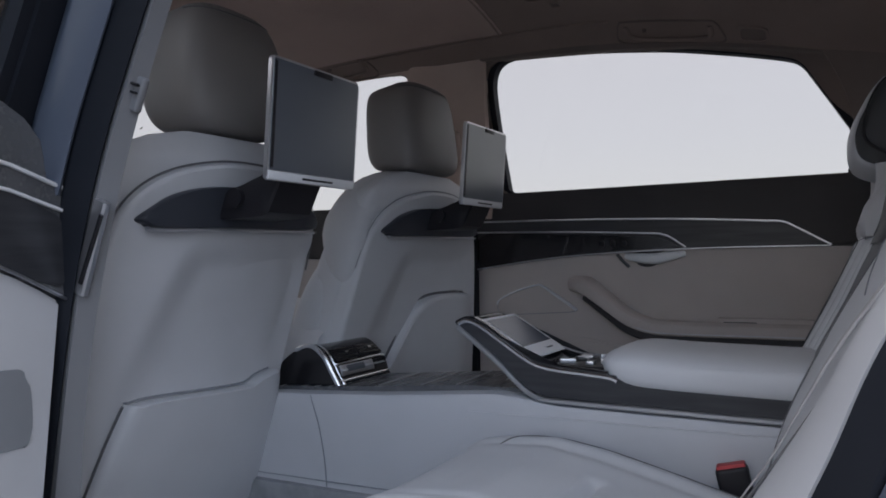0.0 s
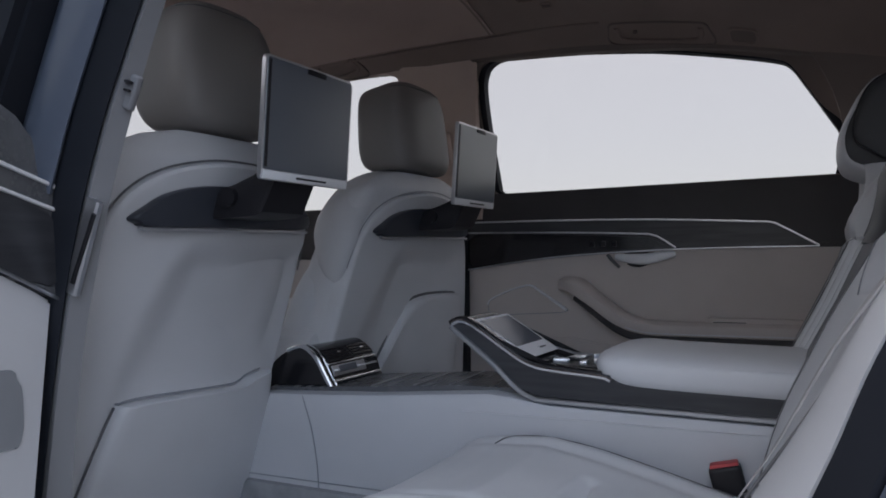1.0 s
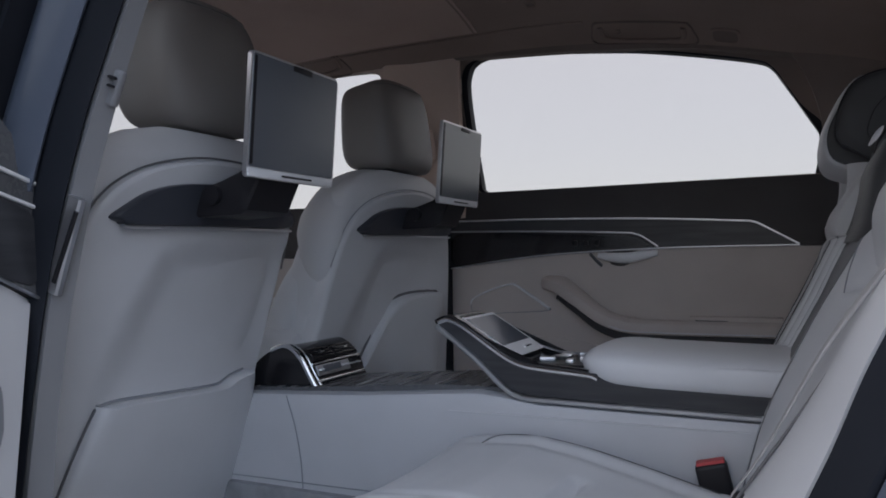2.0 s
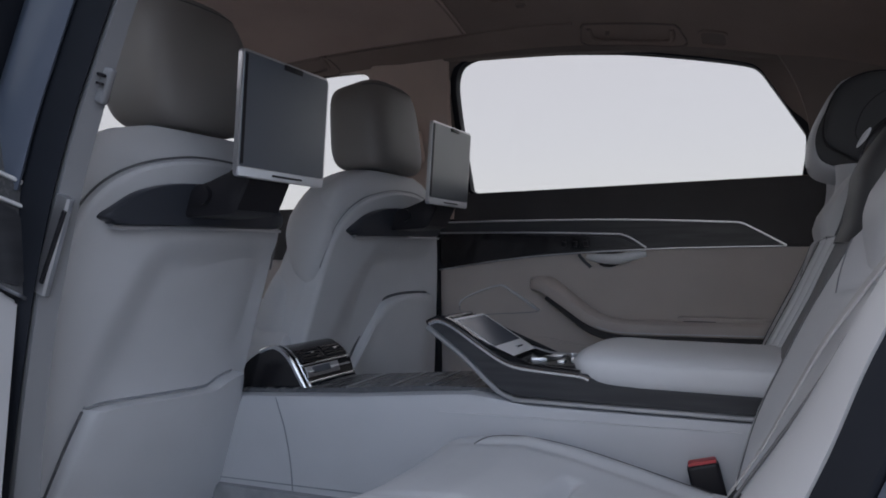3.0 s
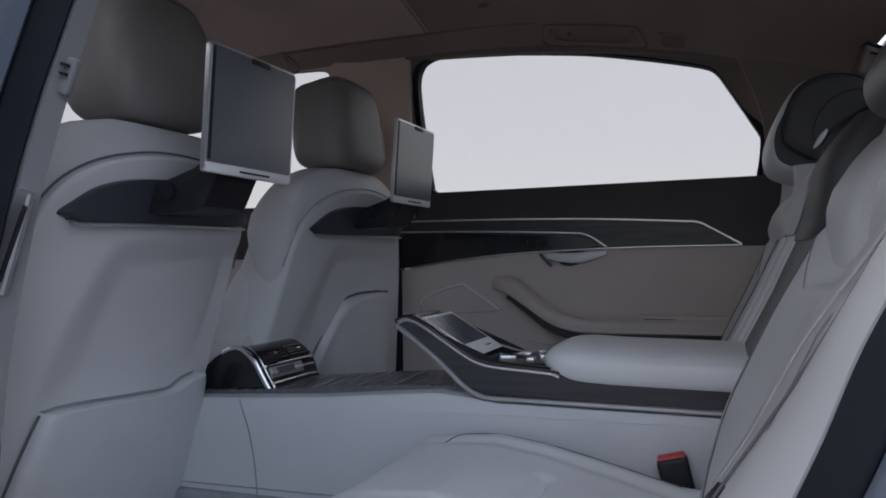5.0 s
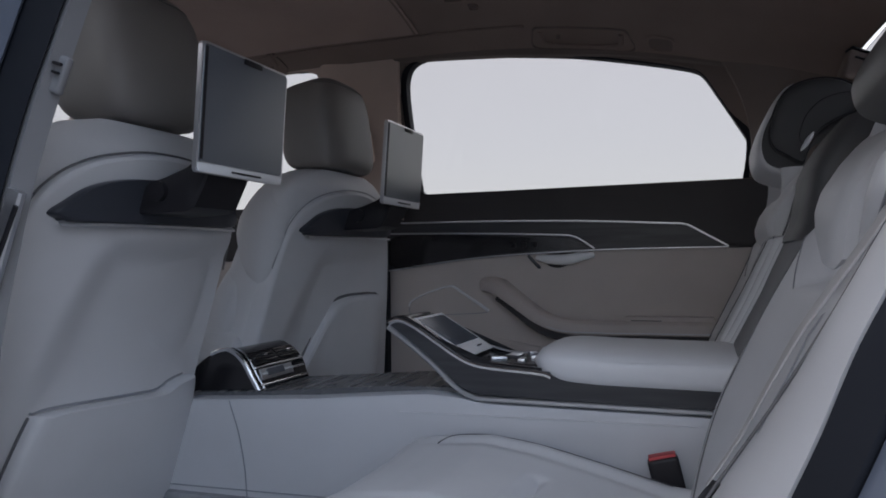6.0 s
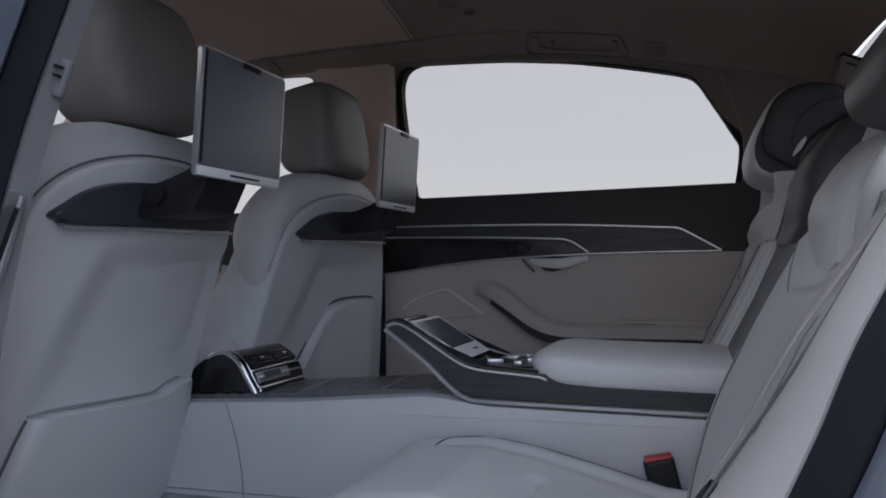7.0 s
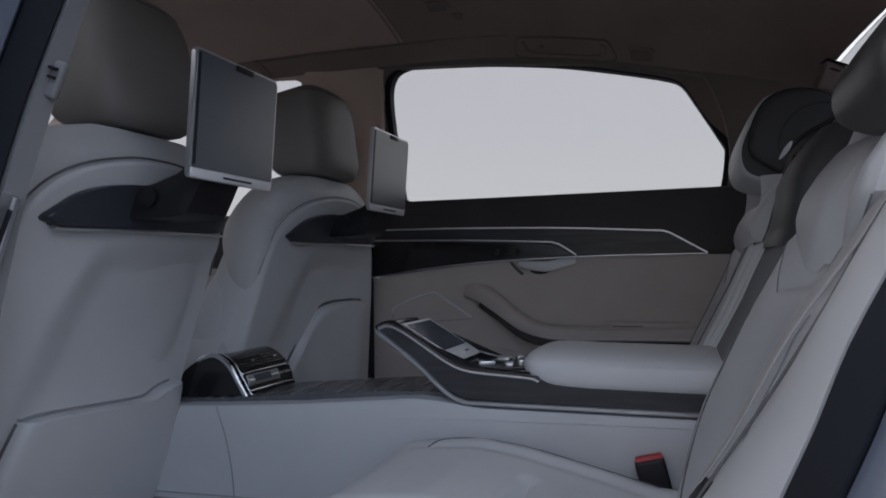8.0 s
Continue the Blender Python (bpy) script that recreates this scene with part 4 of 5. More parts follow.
    # padded wings beside the shoulders
    wing_line = [(z, x - (0.014 if sgn < 0 else 0.058)) for z, x in (((0.81, 0.104), (0.84, 0.112), (0.87, 0.119), (0.90, 0.123)) if sgn < 0 else ((0.84, 0.150), (0.87, 0.142), (0.90, 0.129))) + ((0.93, 0.128), (0.96, 0.138), (1.00, 0.164), (1.03, 0.190), (1.06, 0.225))]

    def wing(u, v, s):
        low = 0.930 - 0.100 * min(1.0, u / 0.75) + 0.030 * max(0.0, u - 0.75) / 0.25 if sgn < 0 else 0.905 - 0.052 * u
        z = low + (crown - 0.008 - low) * v
        rim = max(0.0, 1 - (1 - abs(2 * v - 1) ** 6) * (1 - abs(2 * u - 1) ** 6))
        x = lerp(wing_line, z)[0] + 0.004 + (0.018 if sgn < 0 else 0.030) * u * u + 0.012 * rim ** 1.6
        return Vector((x, y0 + s * ((0.2405 if sgn < 0 else 0.232) - 0.135 * u * (1 + 0.12 * (1 - v))), z))
    for s in (-1, 1):
        w = add("shoulder_wing", sheet(lambda u, v, s=s: wing(u, v, s), 20, 24, (0.055, 0, 0)), LEATHER, "padded leather shoulder wing")
        add("seam", tube([wing(u, 0.0, s) + Vector((-0.001, 0, 0)) for u in ((0.02, 0.15, 0.3, 0.45, 0.6) if sgn < 0 else (0.02, 0.2, 0.4, 0.6, 0.8, 0.98))], 0.0013, 3, 6), SEAM_PALE, "crease under the wing", w)
    # head restraint: dark cheeks, pale front; the near front has shade in its colour
    tip = lambda u, v: (u + lean * max(0.0, v + 0.05), v)
    prof = curve_points([(*tip(u, v)[:1], 0, v) for u, v in ((-0.023, -0.103), (-0.055, -0.099), (-0.087, -0.082), (-0.097, -0.047), (-0.091, -0.012), (-0.074, 0.025), (-0.052, 0.063), (-0.025, 0.089), (0.017, 0.099), (0.058, 0.094), (0.092, 0.074), (0.105, 0.045), (0.092, 0.015), (0.046, -0.008), (0.020, -0.029), (0.002, -0.055), (-0.008, -0.085))], 3, True)
    lobe = flat([tip(*p) for p in [(-0.012, -0.078), (-0.039, -0.064), (-0.066, -0.044), (-0.072, -0.013), (-0.062, 0.030), (-0.043, 0.066), (-0.018, 0.083), (0.017, 0.091), (0.056, 0.086), (0.086, 0.069), (0.098, 0.045), (0.086, 0.021), (0.043, -0.001), (0.014, -0.024), (-0.002, -0.050)]], 4)
    rings = []
    for i in range(25):
        t = -1 + 2 * i / 24
        s = math.sin(t * math.pi / 2)
        r = 0.86 + 0.14 * (1 - abs(s) ** 5) ** 0.5
        c = Vector((0.005, 0, 0.0))
        rings.append([Vector((head_x, y0 + 0.140 * s, hz)) + c + (p - c) * r for p in prof])
    # body in dark leather so that the underside's shade is in the colour
    head = add("head_restraint", loft(rings), DARK_LEATHER, "dark head restraint body, underside shade in its colour")
    n = len(rings[0])
    band = [[ring[k] for k in range(n) if k < 23 or k > n - 3] for ring in rings]
    band = [ring[-2:] + ring[:-2] for ring in band]
    skin = []
    for ring in band:
        mid = Vector((head_x + 0.01, ring[0].y, hz))
        outer = [p + (p - mid).normalized() * (0.004 * min(1.0, q / 2, (len(ring) - 1 - q) / 2)) for q, p in enumerate(ring)]
        skin.append(outer + [p + (mid - p) * 0.12 for p in ring[::-1]])
    add("front_pad", loft(skin, cap=False), head_mat, "padded leather front", head)
    for s in (-1, 1):
        cheek_part = add("cheek", pad(lobe, lambda u, v, o, s=s: Vector((head_x + u, y0 + s * (0.128 + o), hz + v)), 0.0, 0.026, 0.014, 4), DARK_LEATHER, "slate grey leather cheek")
        add("cheek_piping", sweep([Vector((head_x + u, y0 + s * 0.143, hz + v)) for u, v in lobe], round_profile(0.0022, 6), Vector((0, 1, 0)), closed=True), SATIN_BLACK, "dark piping", cheek_part)
        inset = [tip(*p) for p in [(-0.006, -0.050), (-0.017, -0.029), (-0.012, -0.003), (0.0, 0.022), (0.026, 0.046), (0.060, 0.056), (0.082, 0.055)]]
        add("cheek_seam", tube([(head_x + u, y0 + s * 0.1542, hz + v) for u, v in inset], 0.0012, 6, 6), SATIN_BLACK, "curved seam", cheek_part)
        if sgn > 0 and s < 0:
            # added pale sliver standing in for the bright gap below the cheek
            add("gap_light", sweep(curve_points([(0.144, 0.2295, 1.075), (0.158, 0.2265, 1.095), (0.169, 0.2295, 1.112)], 6), round_profile(0.0052, 8), Vector((0, 1, 0)), lambda t: 0.15 + 0.85 * math.sin(math.pi * t)), GLINT, "pale sliver added for the bright gap under the head restraint", cheek_part)
        add("post", tube([(head_x + 0.03, y0 + s * 0.06, 1.02), (head_x + 0.045, y0 + s * 0.06, 1.11)], 0.007, 3), CHROME, "chrome post", head)
    return seat


rear_seat(0.385, FAR_LINE, 0.160, 1.130, 0.0, LEATHER, "pale grey leather rear seat beside the closed door")
rear_seat(-0.385, NEAR_LINE, 0.253, 1.140, 0.30, NEAR_HEAD_SHADE, "pale grey leather rear seat beside the open door")

# slate leather centre section
rings = []
for i in range(30):
    z = 0.890 + 0.195 * i / 29
    top = max(0.0, (z - 1.0) / 0.10)
    rings.append(oval(lerp(FAR_LINE, z)[0] + 0.095 + 0.03 * top, 0.0, z, 0.075 * (1 - 0.4 * top ** 2), 0.140 * (1 - 0.12 * top ** 2), 5, 40))
middle = thing("middle_seat", "slate grey leather centre backrest between the rear seats", "car seat", (0.1, 0, 0.60), "rear seats")
mi = Matrix.Translation((0.1, 0, 0.60)).inverted()
con("cover", loft(rings), SLATE, "slate grey leather cover", None, middle, mi)
con("piping", tube([(lerp(FAR_LINE, z)[0] + o, y, z) for z, y, o in ((0.905, 0.120, 0.021), (0.93, 0.124, 0.022), (0.98, 0.126, 0.026), (1.05, 0.124, 0.04))], 0.0016, 5, 6), SEAM, "dark piping", None, middle, mi)
rings = []
for i in range(20):
    z = 0.60 + 0.29 * i / 19
    rings.append(oval(lerp(FAR_LINE, z)[0] + 0.099, 0.0, z, 0.075, 0.140, 5, 40))
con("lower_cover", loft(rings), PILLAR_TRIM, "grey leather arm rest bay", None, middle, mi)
for y, o, r in ((0.122, 0.016, 0.013), (0.088, 0.024, 0.014), (0.052, 0.030, 0.011)):
    con("side_fold", tube([(lerp(FAR_LINE, z)[0] + o, y, z) for z in (0.66, 0.72, 0.78, 0.84, 0.892)], r, 5, 12), LEATHER, "pale leather fold", None, middle, mi)

# belt buckle
bk = thing("belt_buckle", "black belt buckle with a red button", "belt buckle", (-0.10, -0.15, 0.48))
bi = Matrix.Translation((-0.10, -0.15, 0.48)).inverted()
tilt = pose(0, 0, 0, 0, -13, 6)
con("housing", box((0.049, 0.030, 0.082), (-0.100, -0.155, 0.505), 0.007, 3, tilt), SATIN_BLACK, "black housing", None, bk, bi)
con("button", box((0.044, 0.024, 0.014), (-0.1085, -0.155, 0.543), 0.004, 2, tilt), RED, "red release button", None, bk, bi)
con("stalk", box((0.026, 0.012, 0.10), (-0.080, -0.155, 0.44), 0.004, 2, tilt), SATIN_BLACK, "black stalk", None, bk, bi)

# seat belt lying along the outer side of the near seat
belt = thing("seat_belt", "pale grey seat belt lying along the rear seat", "seat belt", (0.02, -0.64, 0.60))
sb = Matrix.Translation((0.02, -0.64, 0.60)).inverted()
run = curve_points([(x - 0.012, y, z) for x, y, z in ((0.30, -0.628, 1.12), (0.228, -0.628, 1.03), (0.154, -0.628, 0.93), (0.121, -0.628, 0.879), (0.087, -0.628, 0.83), (0.058, -0.629, 0.786), (0.033, -0.630, 0.74), (0.004, -0.632, 0.686), (-0.026, -0.636, 0.640))], 6)
con("webbing", sweep(run, box_profile(0.0030, 0.046, 0.2), Vector((0, 1, 0)), lambda t: 1.0 - 0.72 * max(0.0, t - 0.45) / 0.55), BELT, "pale grey belt webbing", None, belt, sb)
con("tongue", box((0.020, 0.034, 0.040), (-0.036, -0.640, 0.622), 0.004, 2, pose(0, 0, 0, 0, 35, 0)), SATIN_BLACK, "black belt tongue", None, belt, sb)


# ---------------------------------------------------------------- pillars and door opening
def strip(pts_a, pts_b, mat, name, label, depth, steps=6):
    """A trim between two edge lines, given as rows (x, y, z)."""
    a, b = curve_points(pts_a, steps), curve_points(pts_b, steps)
    d = Vector(depth)
    rings = []
    for p, q in zip(a, b):
        e = (q - p) * 0.06
        f = d * 0.12
        rings.append([p + f, p + e, q - e, q + f, q + d, p + d])
    ob = part(name, loft(rings), mat)
    return tagged(ob, label, name.replace("_", " "), kind="structure")


EDGE = [(-0.688, 1.345), (-0.733, 1.275), (-0.770, 1.205), (-0.804, 1.137), (-0.838, 1.066), (-0.875, 0.972), (-0.905, 0.875), (-0.930, 0.768), (-0.958, 0.62), (-0.982, 0.46), (-0.995, 0.28)]
INNER = [(x - 0.026, z) for x, z in [(-0.655, 1.345), (-0.700, 1.275), (-0.737, 1.205), (-0.768, 1.137), (-0.798, 1.066), (-0.834, 0.972), (-0.862, 0.875), (-0.890, 0.768), (-0.913, 0.62), (-0.925, 0.46), (-0.93, 0.28)]]
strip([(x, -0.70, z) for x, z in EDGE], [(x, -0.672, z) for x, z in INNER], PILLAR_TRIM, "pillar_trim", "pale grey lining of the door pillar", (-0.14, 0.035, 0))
strip([(x - lerp([(0.28, 0.020), (0.57, 0.026), (0.82, 0.048), (1.14, 0.058)], z)[0], -0.714, z) for x, z in EDGE], [(x - 0.001, -0.703, z) for x, z in EDGE], RUBBER, "door_seal", "black rubber door seal", (-0.04, 0.02, 0))
strip([(x - 0.108, -0.745, z) for x, z in EDGE[:6]], [(x - 0.052, -0.718, z) for x, z in EDGE[:6]], PAINT, "pillar_flange", "blue-grey painted flange of the door pillar", (-0.04, 0.02, 0))
# rear edge of the opening
REAR = [(-0.066, -0.800, 0.42), (-0.032, -0.800, 0.54), (0.006, -0.800, 0.645), (0.042, -0.800, 0.728), (0.078, -0.800, 0.815), (0.145, -0.798, 0.93), (0.250, -0.775, 1.05), (0.320, -0.750, 1.13), (0.29, -0.722, 1.24), (0.15, -0.702, 1.32), (-0.02, -0.690, 1.365)]
FOLD = [(-0.130, -0.650, 0.42), (-0.080, -0.655, 0.56), (-0.030, -0.660, 0.640), (0.028, -0.660, 0.728), (0.080, -0.660, 0.815), (0.145, -0.662, 0.93), (0.235, -0.665, 1.05), (0.300, -0.668, 1.13), (0.275, -0.680, 1.235), (0.14, -0.670, 1.315), (-0.02, -0.665, 1.36)]
crest = [tuple((Vector(p) * 0.45 + Vector(q) * 0.55) + Vector((-0.010, -0.004, 0.010))) for p, q in zip(FOLD, REAR)]
rings = [[f, f.lerp(c, 0.5) + Vector((-0.003, -0.004, 0.002)), c, c.lerp(r, 0.55) + Vector((-0.003, -0.003, 0.001)), r, r + Vector((0.05, 0.02, 0)), f + Vector((0.05, 0, 0))] for f, c, r in zip(curve_points(FOLD, 6), curve_points(crest, 6), curve_points(REAR, 6))]
tagged(part("edge_trim", loft(rings), LEATHER), "pale padded leather edge at the rear of the door opening", "edge trim", kind="structure")
# dark strip laid in the crease to paint its soft shadow
fold = part("fold_shade", sweep(curve_points([(x - 0.004, y, z) for x, y, z in FOLD[1:8]], 6), round_profile(0.0017, 8)), SEAM)
tagged(fold, "dark strip painting the shade in the fold beside the leather edge", "trim", kind="structure")
strip([(x, y - 0.003, z) for x, y, z in REAR], [(x + 0.032, y - 0.028, z - 0.005) for x, y, z in REAR], RUBBER, "door_seal", "black rubber seal at the rear of the door opening", (0.03, 0.03, 0))
strip([(x + 0.033, y - 0.030, z - 0.005) for x, y, z in REAR], [(x + 0.17, y - 0.056, z - 0.02) for x, y, z in REAR], PAINT, "rear_quarter", "blue-grey painted quarter panel behind the door", (0.03, 0.03, 0))
quarter = part("quarter_panel", slab([(0.04, 0.30), (0.14, 0.60), (0.28, 0.90), (0.36, 1.06), (1.15, 1.04), (1.2, 0.35)], lambda u, v, o: Vector((u, -0.86 - o, v)), -0.03, 0.0, 0.004), PAINT)
tagged(quarter, "blue-grey painted rear quarter of the car", "body panel", kind="structure")
rail = part("roof_rail", sweep(curve_points([(-0.70, -0.69, 1.345), (-0.60, -0.675, 1.395), (-0.40, -0.665, 1.415), (-0.15, -0.675, 1.385), (-0.02, -0.69, 1.365)], 6), box_profile(0.05, 0.06)), RUBBER)
tagged(rail, "black seal under the roof rail over the open door", "trim", kind="structure")
rail = part("roof_rail", sweep(curve_points([(-1.95, -0.68, 1.47), (-1.4, -0.69, 1.49), (-0.8, -0.70, 1.48), (-0.3, -0.70, 1.45), (0.1, -0.69, 1.38), (0.3, -0.68, 1.33)], 6), box_profile(0.07, 0.10)), PAINT)
tagged(rail, "blue-grey painted roof rail over the doors", "roof rail", kind="structure")
rail = part("roof_rail", sweep(curve_points([(-1.95, 0.68, 1.49), (-1.4, 0.685, 1.515), (-0.8, 0.69, 1.51), (-0.3, 0.70, 1.475), (0.1, 0.70, 1.40), (0.3, 0.69, 1.35)], 6), box_profile(0.07, 0.09)), FRAME_SHADE)
tagged(rail, "cloth-lined roof rail over the far doors", "roof rail", kind="structure")
sill = part("door_sill", box((1.05, 0.12, 0.14), (-0.48, -0.75, 0.32), 0.015), PAINT)
tagged(sill, "blue-grey painted door sill under the open door", "sill", kind="structure")
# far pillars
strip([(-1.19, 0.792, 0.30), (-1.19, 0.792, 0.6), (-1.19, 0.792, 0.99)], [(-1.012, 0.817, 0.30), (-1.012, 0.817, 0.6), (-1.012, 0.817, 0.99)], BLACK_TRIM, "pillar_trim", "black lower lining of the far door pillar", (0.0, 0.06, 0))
# this pillar's light is in its paler copy of the cloth
strip([(-1.19, 0.79, 1.0), (-1.18, 0.735, 1.20), (-1.16, 0.66, 1.40), (-1.14, 0.62, 1.53)], [(-0.955, 0.815, 1.0), (-0.94, 0.755, 1.20), (-0.915, 0.69, 1.40), (-0.89, 0.65, 1.53)], PILLAR_LIT, "pillar_trim", "brown cloth lining of the far door pillar", (0.0, 0.06, 0))
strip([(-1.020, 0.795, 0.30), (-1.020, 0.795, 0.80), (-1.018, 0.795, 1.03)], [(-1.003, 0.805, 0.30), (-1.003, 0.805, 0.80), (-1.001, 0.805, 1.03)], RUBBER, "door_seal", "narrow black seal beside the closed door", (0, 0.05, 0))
# far rear pillar: cloth from the door to the rear glass, shade in its colour
pil = part("pillar_trim", sheet(lambda u, v: Vector((0.076 + (0.22 + 0.60 * (1 - v)) * u + (0.06 * v - 0.16 * v * v) * (1 - u), 0.785 - 0.16 * v - 0.06 * u, 1.085 + 0.335 * v - (0.02 + 0.06 * v) * u)), 14, 14, (0.0, 0.03, 0)), REAR_SHADE)
tagged(pil, "brown cloth lining between side and rear windows", "pillar trim", kind="structure")
pil = part("pillar_trim", sheet(lambda u, v: Vector((0.36 + (0.06 + 0.60 * (1 - v)) * u - 0.10 * v * (1 - u), -0.69 + 0.06 * v + 0.04 * u, 1.03 + 0.36 * v - (0.02 + 0.06 * v) * u)), 14, 14, (0.0, -0.03, 0)), PILLAR_LIT)
tagged(pil, "brown cloth lining of the near rear pillar", "pillar trim", kind="structure")
wallp = part("side_wall", slab([(0.02, 0.30), (0.10, 0.70), (0.16, 1.06), (0.44, 1.06), (0.44, 0.30)], lambda u, v, o: Vector((u, 0.80 - o, v)), -0.04, 0.0, 0.004), BLACK_TRIM)
tagged(wallp, "black lining beside the far rear seat", "wall", kind="structure")
wallp = part("side_wall", slab([(0.05, 0.30), (0.11, 0.60), (0.25, 0.85), (0.36, 1.06), (0.46, 1.06), (0.46, 0.30)], lambda u, v, o: Vector((u, -0.70 + o, v)), -0.04, 0.0, 0.004), LEATHER)
tagged(wallp, "pale leather lining beside the near rear seat", "wall", kind="structure")


# ---------------------------------------------------------------- pillar and roof fittings
def grab_handle(xc, yc, w, h, label):
    """A folded roof handle in its shallow tray, lying on the headliner."""
    zc = roof_height(xc, yc)
    ob = thing("grab_handle", label, "grab handle", (xc, yc, zc), "roof handles")

    def place(u, v, o):
        return Vector((u, -v, roof_height(xc + u, yc - v) - o - zc))
    tray = flat([(-w, -h), (-w * 1.0, h * 0.35), (-w * 0.93, h * 0.86), (-w * 0.8, h), (0, h * 1.04), (w * 0.8, h), (w * 0.93, h * 0.86), (w, h * 0.35), (w, -h), (0, -h * 1.05)], 4)
    part("tray_edge", ring_plate(tray, [(u * 0.975, v * 0.94) for u, v in tray], place, -0.004, 0.004), HEADLINER_DARK, ob, "dark raised tray edge")
    part("tray_floor", slab([(u * 0.96, v * 0.91) for u, v in tray], place, -0.006, 0.001, 0), HEADLINER, ob, "cloth tray floor")
    part("grip", sweep(curve_points([place(u, v, o) for u, v, o in ((-w * 0.82, h * 0.5, 0.001), (-w * 0.78, -h * 0.35, 0.005), (-w * 0.5, -h * 0.55, 0.007), (0, -h * 0.6, 0.007), (w * 0.5, -h * 0.55, 0.007), (w * 0.78, -h * 0.35, 0.005), (w * 0.82, h * 0.5, 0.001))], 5), round_profile(0.007, 8, 0.006)), HEADLINER, ob, "cloth-coloured grip")
    part("coat_hook", box((0.010, 0.008, 0.010), place(-w * 0.45, h * 0.3, 0.008), 0.002), HEADLINER_DARK, ob, "small coat hook")
    return ob


grab_handle(-0.345, 0.605, 0.130, 0.044, "folded grab handle over the closed rear door")
grab_handle(-1.355, 0.585, 0.095, 0.060, "folded grab handle over the far front door")


def roof_lamp(xc, yc, a, b, label):
    zc = roof_height(xc, yc)
    ob = thing("reading_lamp", label, "lamp", (xc, yc, zc), "roof lamps")

    def place(u, v, o):
        return Vector((u, -v, roof_height(xc + u, yc - v) - o - zc))
    out = [(a * math.copysign(abs(math.cos(t)) ** 0.5, math.cos(t)), b * math.copysign(abs(math.sin(t)) ** 0.5, math.sin(t))) for t in [i * math.pi / 14 for i in range(28)]]
    part("ring", ring_plate(out, [(u * 0.82, v * 0.82) for u, v in out], place, -0.004, 0.005), HEADLINER, ob, "cloth-coloured ring")
    part("lens", slab([(u * 0.83, v * 0.83) for u, v in out], place, -0.004, 0.002, 0), HEADLINER_DARK, ob, "dark lens, unlit")
    return ob


roof_lamp(-0.140, 0.608, 0.036, 0.030, "unlit dark reading lamp in the headliner")
roof_lamp(-0.640, 0.400, 0.030, 0.026, "unlit dark roof lamp beside the blind")
roof_lamp(-0.600, 0.455, 0.014, 0.012, "small dark sensor in the headliner")
cross = [Vector((-0.80, y, roof_height(-0.80, y) - 0.001)) for y in [0.10 + 0.018 * i for i in range(26)]]
tagged(part("blind_edge", sweep(cross, round_profile(0.005, 6)), HEADLINER), "raised cross edge of the cloth blind", "trim", kind="structure")
hook = thing("pillar_cover", "brown trim cover with a slot at the rear glass", "trim cover", (0.287, 0.50, 1.292))
part("cover", box((0.052, 0.040, 0.070), (0, 0, 0), 0.010, 3, pose(0, 0, 0, 0, 20, 12)), HEADLINER_DARK, hook, "brown cover")
part("slot", box((0.024, 0.005, 0.004), (0.010, -0.021, 0.016), 0.001, 1, pose(0, 0, 0, 0, 20, 12)), SATIN_BLACK, hook, "dark slot")
part("edge", box((0.050, 0.042, 0.004), (0.011, -0.001, 0.034), 0.001, 1, pose(0, 0, 0, 0, 20, 12)), SATIN_BLACK, hook, "dark upper edge")
# near belt anchor on the door pillar
anchor = thing("belt_anchor", "pale belt height adjuster on the door pillar", "belt anchor", (-0.812, -0.690, 1.108))
part("cover", box((0.028, 0.012, 0.050), (0, 0.008, 0.002), 0.005, 3, pose(0, 0, 0, 0, 24, 0)), PILLAR_TRIM, anchor, "pale cover")
part("slot", box((0.014, 0.007, 0.005), (0.010, -0.003, 0.012), 0.003, 2, pose(0, 0, 0, 0, 20, 0)), SATIN_BLACK, anchor, "dark slot")
part("slot", box((0.010, 0.007, 0.004), (0.007, -0.003, 0.001), 0.002, 2, pose(0, 0, 0, 0, 20, 0)), SATIN_BLACK, anchor, "dark slot")
# metal-edged pull on the near pillar
pull = thing("pillar_pull", "metal-framed pull on the pillar beside the seat", "pull handle", (-0.885, -0.69, 0.90))
pi_ = Matrix.Translation((-0.885, -0.69, 0.90)).inverted()
long = [Vector((-0.866, -0.696, 0.962)), Vector((-0.916, -0.696, 0.832))]
con("frame", sweep([long[0], long[0].lerp(long[1], 0.5), long[1]], box_profile(0.026, 0.012), Vector((0, 1, 0))), ALU, "brushed metal frame", None, pull, pi_)
con("slot", sweep([long[0] + Vector((0.006, -0.007, -0.02)), long[1] + Vector((0.010, -0.007, 0.014))], box_profile(0.007, 0.004), Vector((0, 1, 0))), SATIN_BLACK, "dark slot", None, pull, pi_)
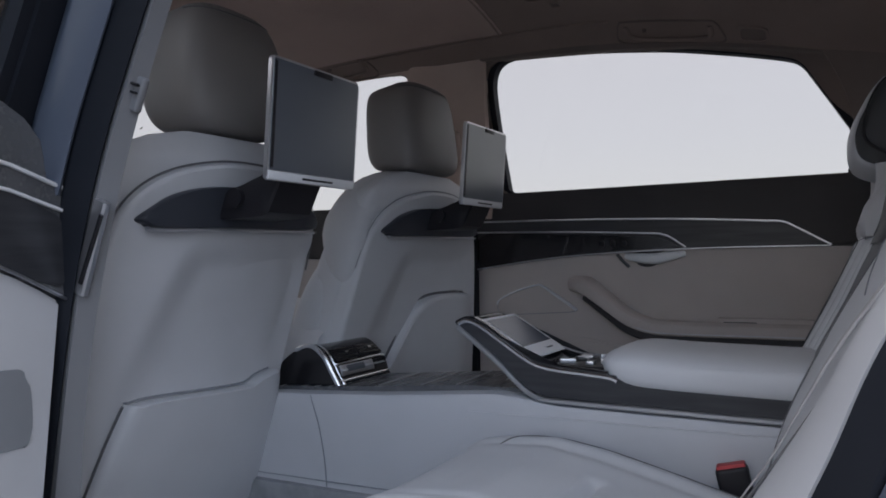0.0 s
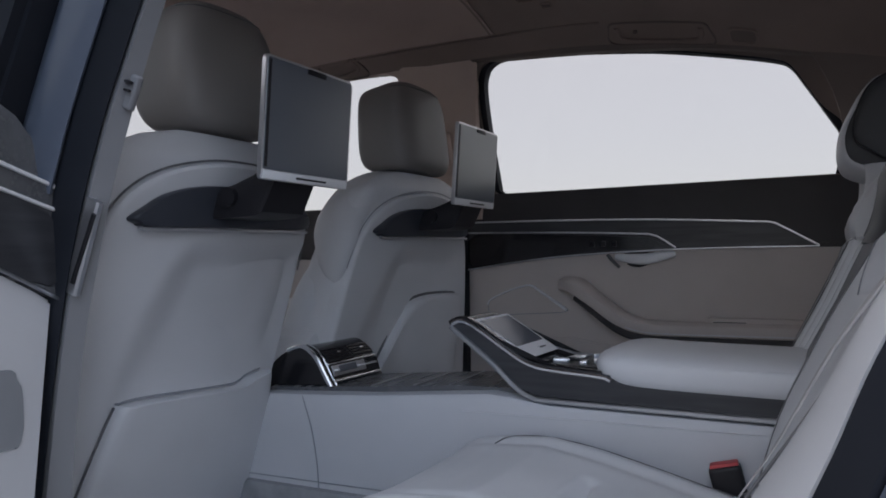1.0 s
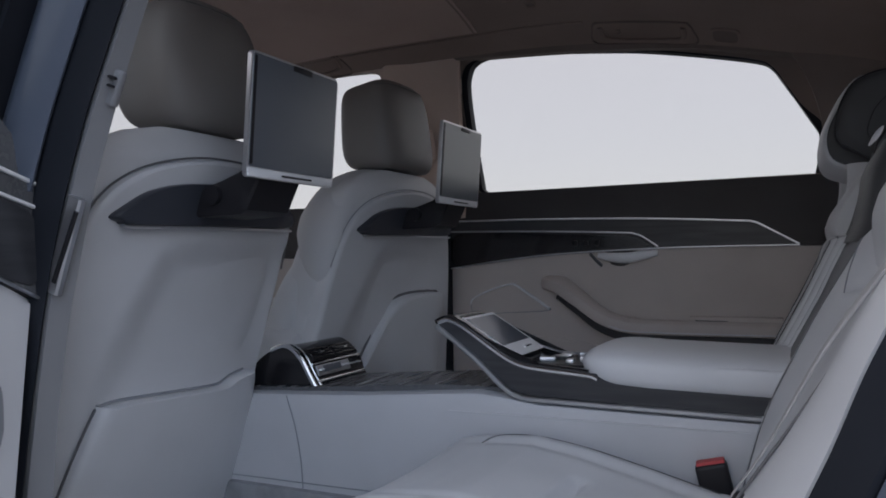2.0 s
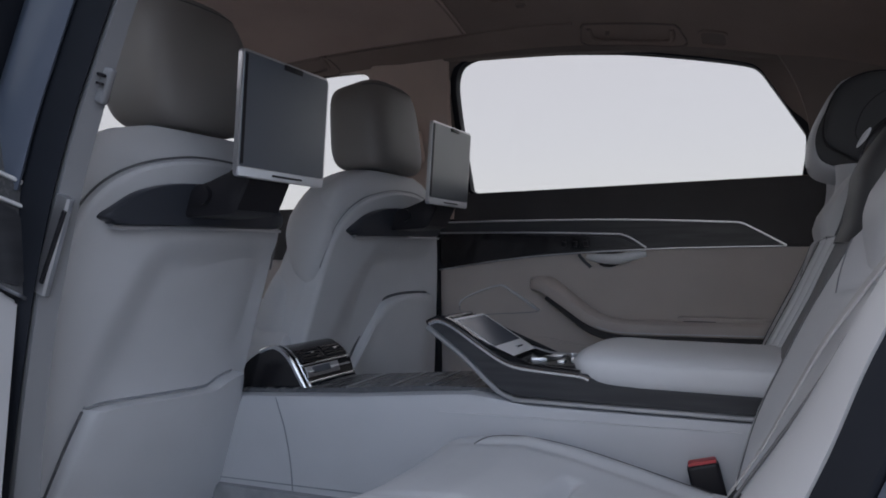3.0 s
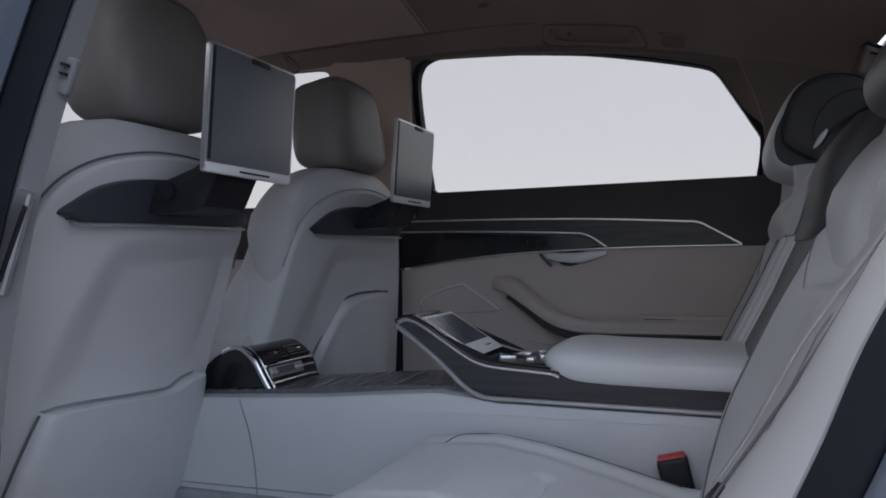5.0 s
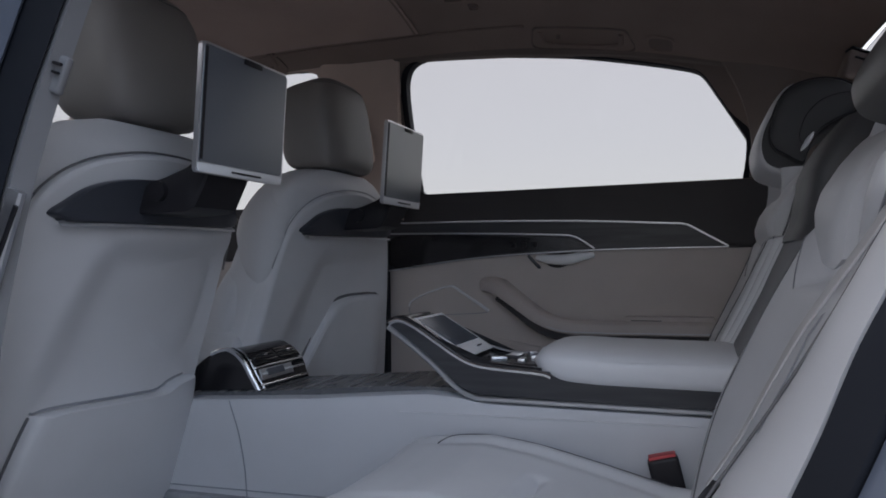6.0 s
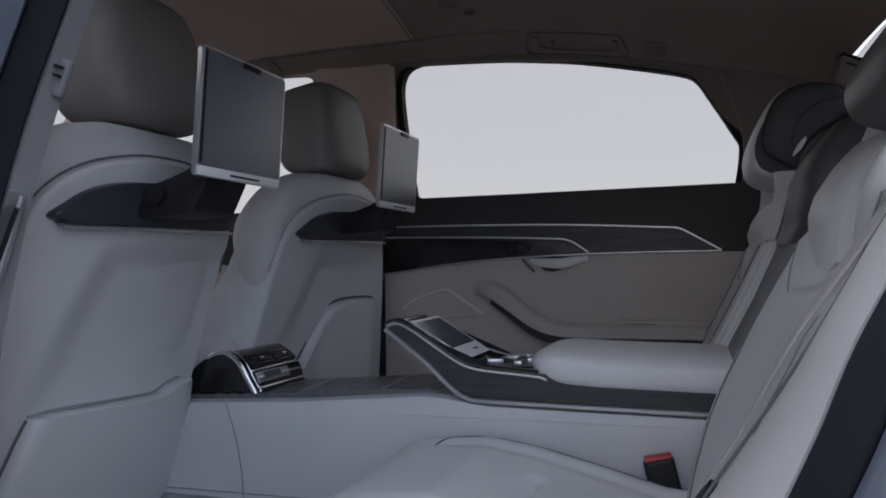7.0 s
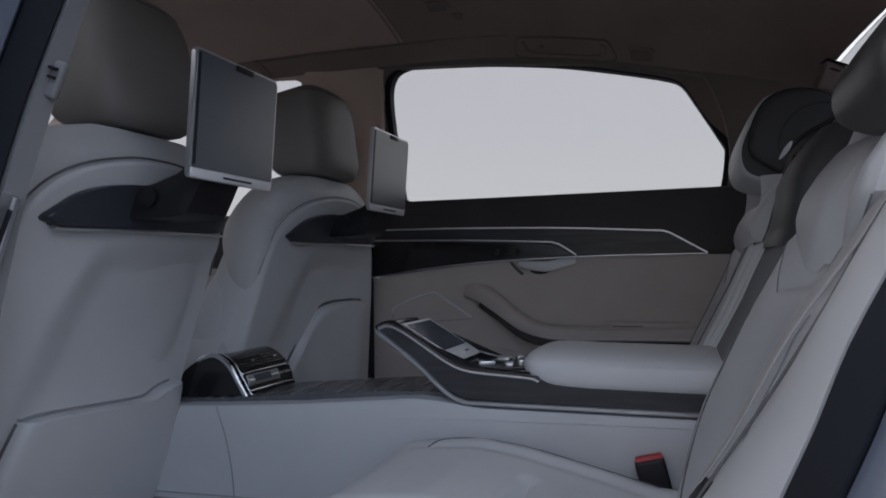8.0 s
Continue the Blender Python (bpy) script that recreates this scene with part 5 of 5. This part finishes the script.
# far belt anchor
anchor = thing("belt_anchor", "brown belt height adjuster on the far door pillar", "belt anchor", (-1.04, 0.705, 1.22))
part("cover", box((0.07, 0.035, 0.10), (0, 0, 0), 0.012, 3, pose(0, 0, 0, 18, 0, 0)), PILLAR_LIT, anchor, "brown cover")
part("slot", box((0.045, 0.008, 0.012), (0, -0.022, 0.012), 0.003), SATIN_BLACK, anchor, "dark slot")


# ---------------------------------------------------------------- a tree far beyond the windscreen
def tree(x, y, height, label):
    ob = thing("tree", label, "tree", (x, y, 0))
    rnd = random.Random(11)
    trunk = [Vector((0, 0, 0)), Vector((0.05, 0.02, height * 0.2)), Vector((-0.05, 0.06, height * 0.42)), Vector((0.04, 0.0, height * 0.7))]
    part("trunk", sweep(curve_points(trunk, 4), round_profile(0.22, 10), Vector((0, 1, 0)), lambda t: 1 - 0.75 * t), BARK, ob, "brown bark trunk")
    for k in range(7):
        a = k * 0.9 + rnd.random()
        z = height * (0.28 + 0.06 * k)
        tip = Vector((math.cos(a), math.sin(a), 0.55)) * height * (0.26 - 0.012 * k)
        part("limb", sweep(curve_points([Vector((0, 0, z)), Vector((0, 0, z)) + tip * 0.5 + Vector((0, 0, 0.1)), Vector((0, 0, z)) + tip], 4), round_profile(0.08, 7), Vector((0, 0, 1)), lambda t: 1 - 0.8 * t), BARK, ob)
    bm = bmesh.new()
    for k in range(2600):
        a, b, r = rnd.random() * 2 * math.pi, rnd.uniform(-0.9, 1), rnd.random() ** 0.4
        lump = 1 + 0.22 * math.sin(3 * a + 5 * b) + 0.15 * math.sin(7 * a - 3 * b)
        c = Vector((math.cos(a) * math.sqrt(1 - b * b), math.sin(a) * math.sqrt(1 - b * b), b)) * r * lump
        c = Vector((c.x * height * 0.34, c.y * height * 0.34, height * 0.63 + c.z * height * 0.34))
        u = Vector((rnd.uniform(-1, 1), rnd.uniform(-1, 1), rnd.uniform(-1, 1))).normalized() * 0.11
        v = u.cross(Vector((rnd.uniform(-1, 1), rnd.uniform(-1, 1), rnd.uniform(-1, 1)))).normalized() * 0.06
        bm.faces.new([bm.verts.new(c + p) for p in (-u, v, u, -v)])
    part("crown", bm, LEAF, ob, "green leafy crown", smooth=False)
    return ob


tree(-23.0, 18.6, 5.4, "green broad-leaved tree standing far off beyond the car")
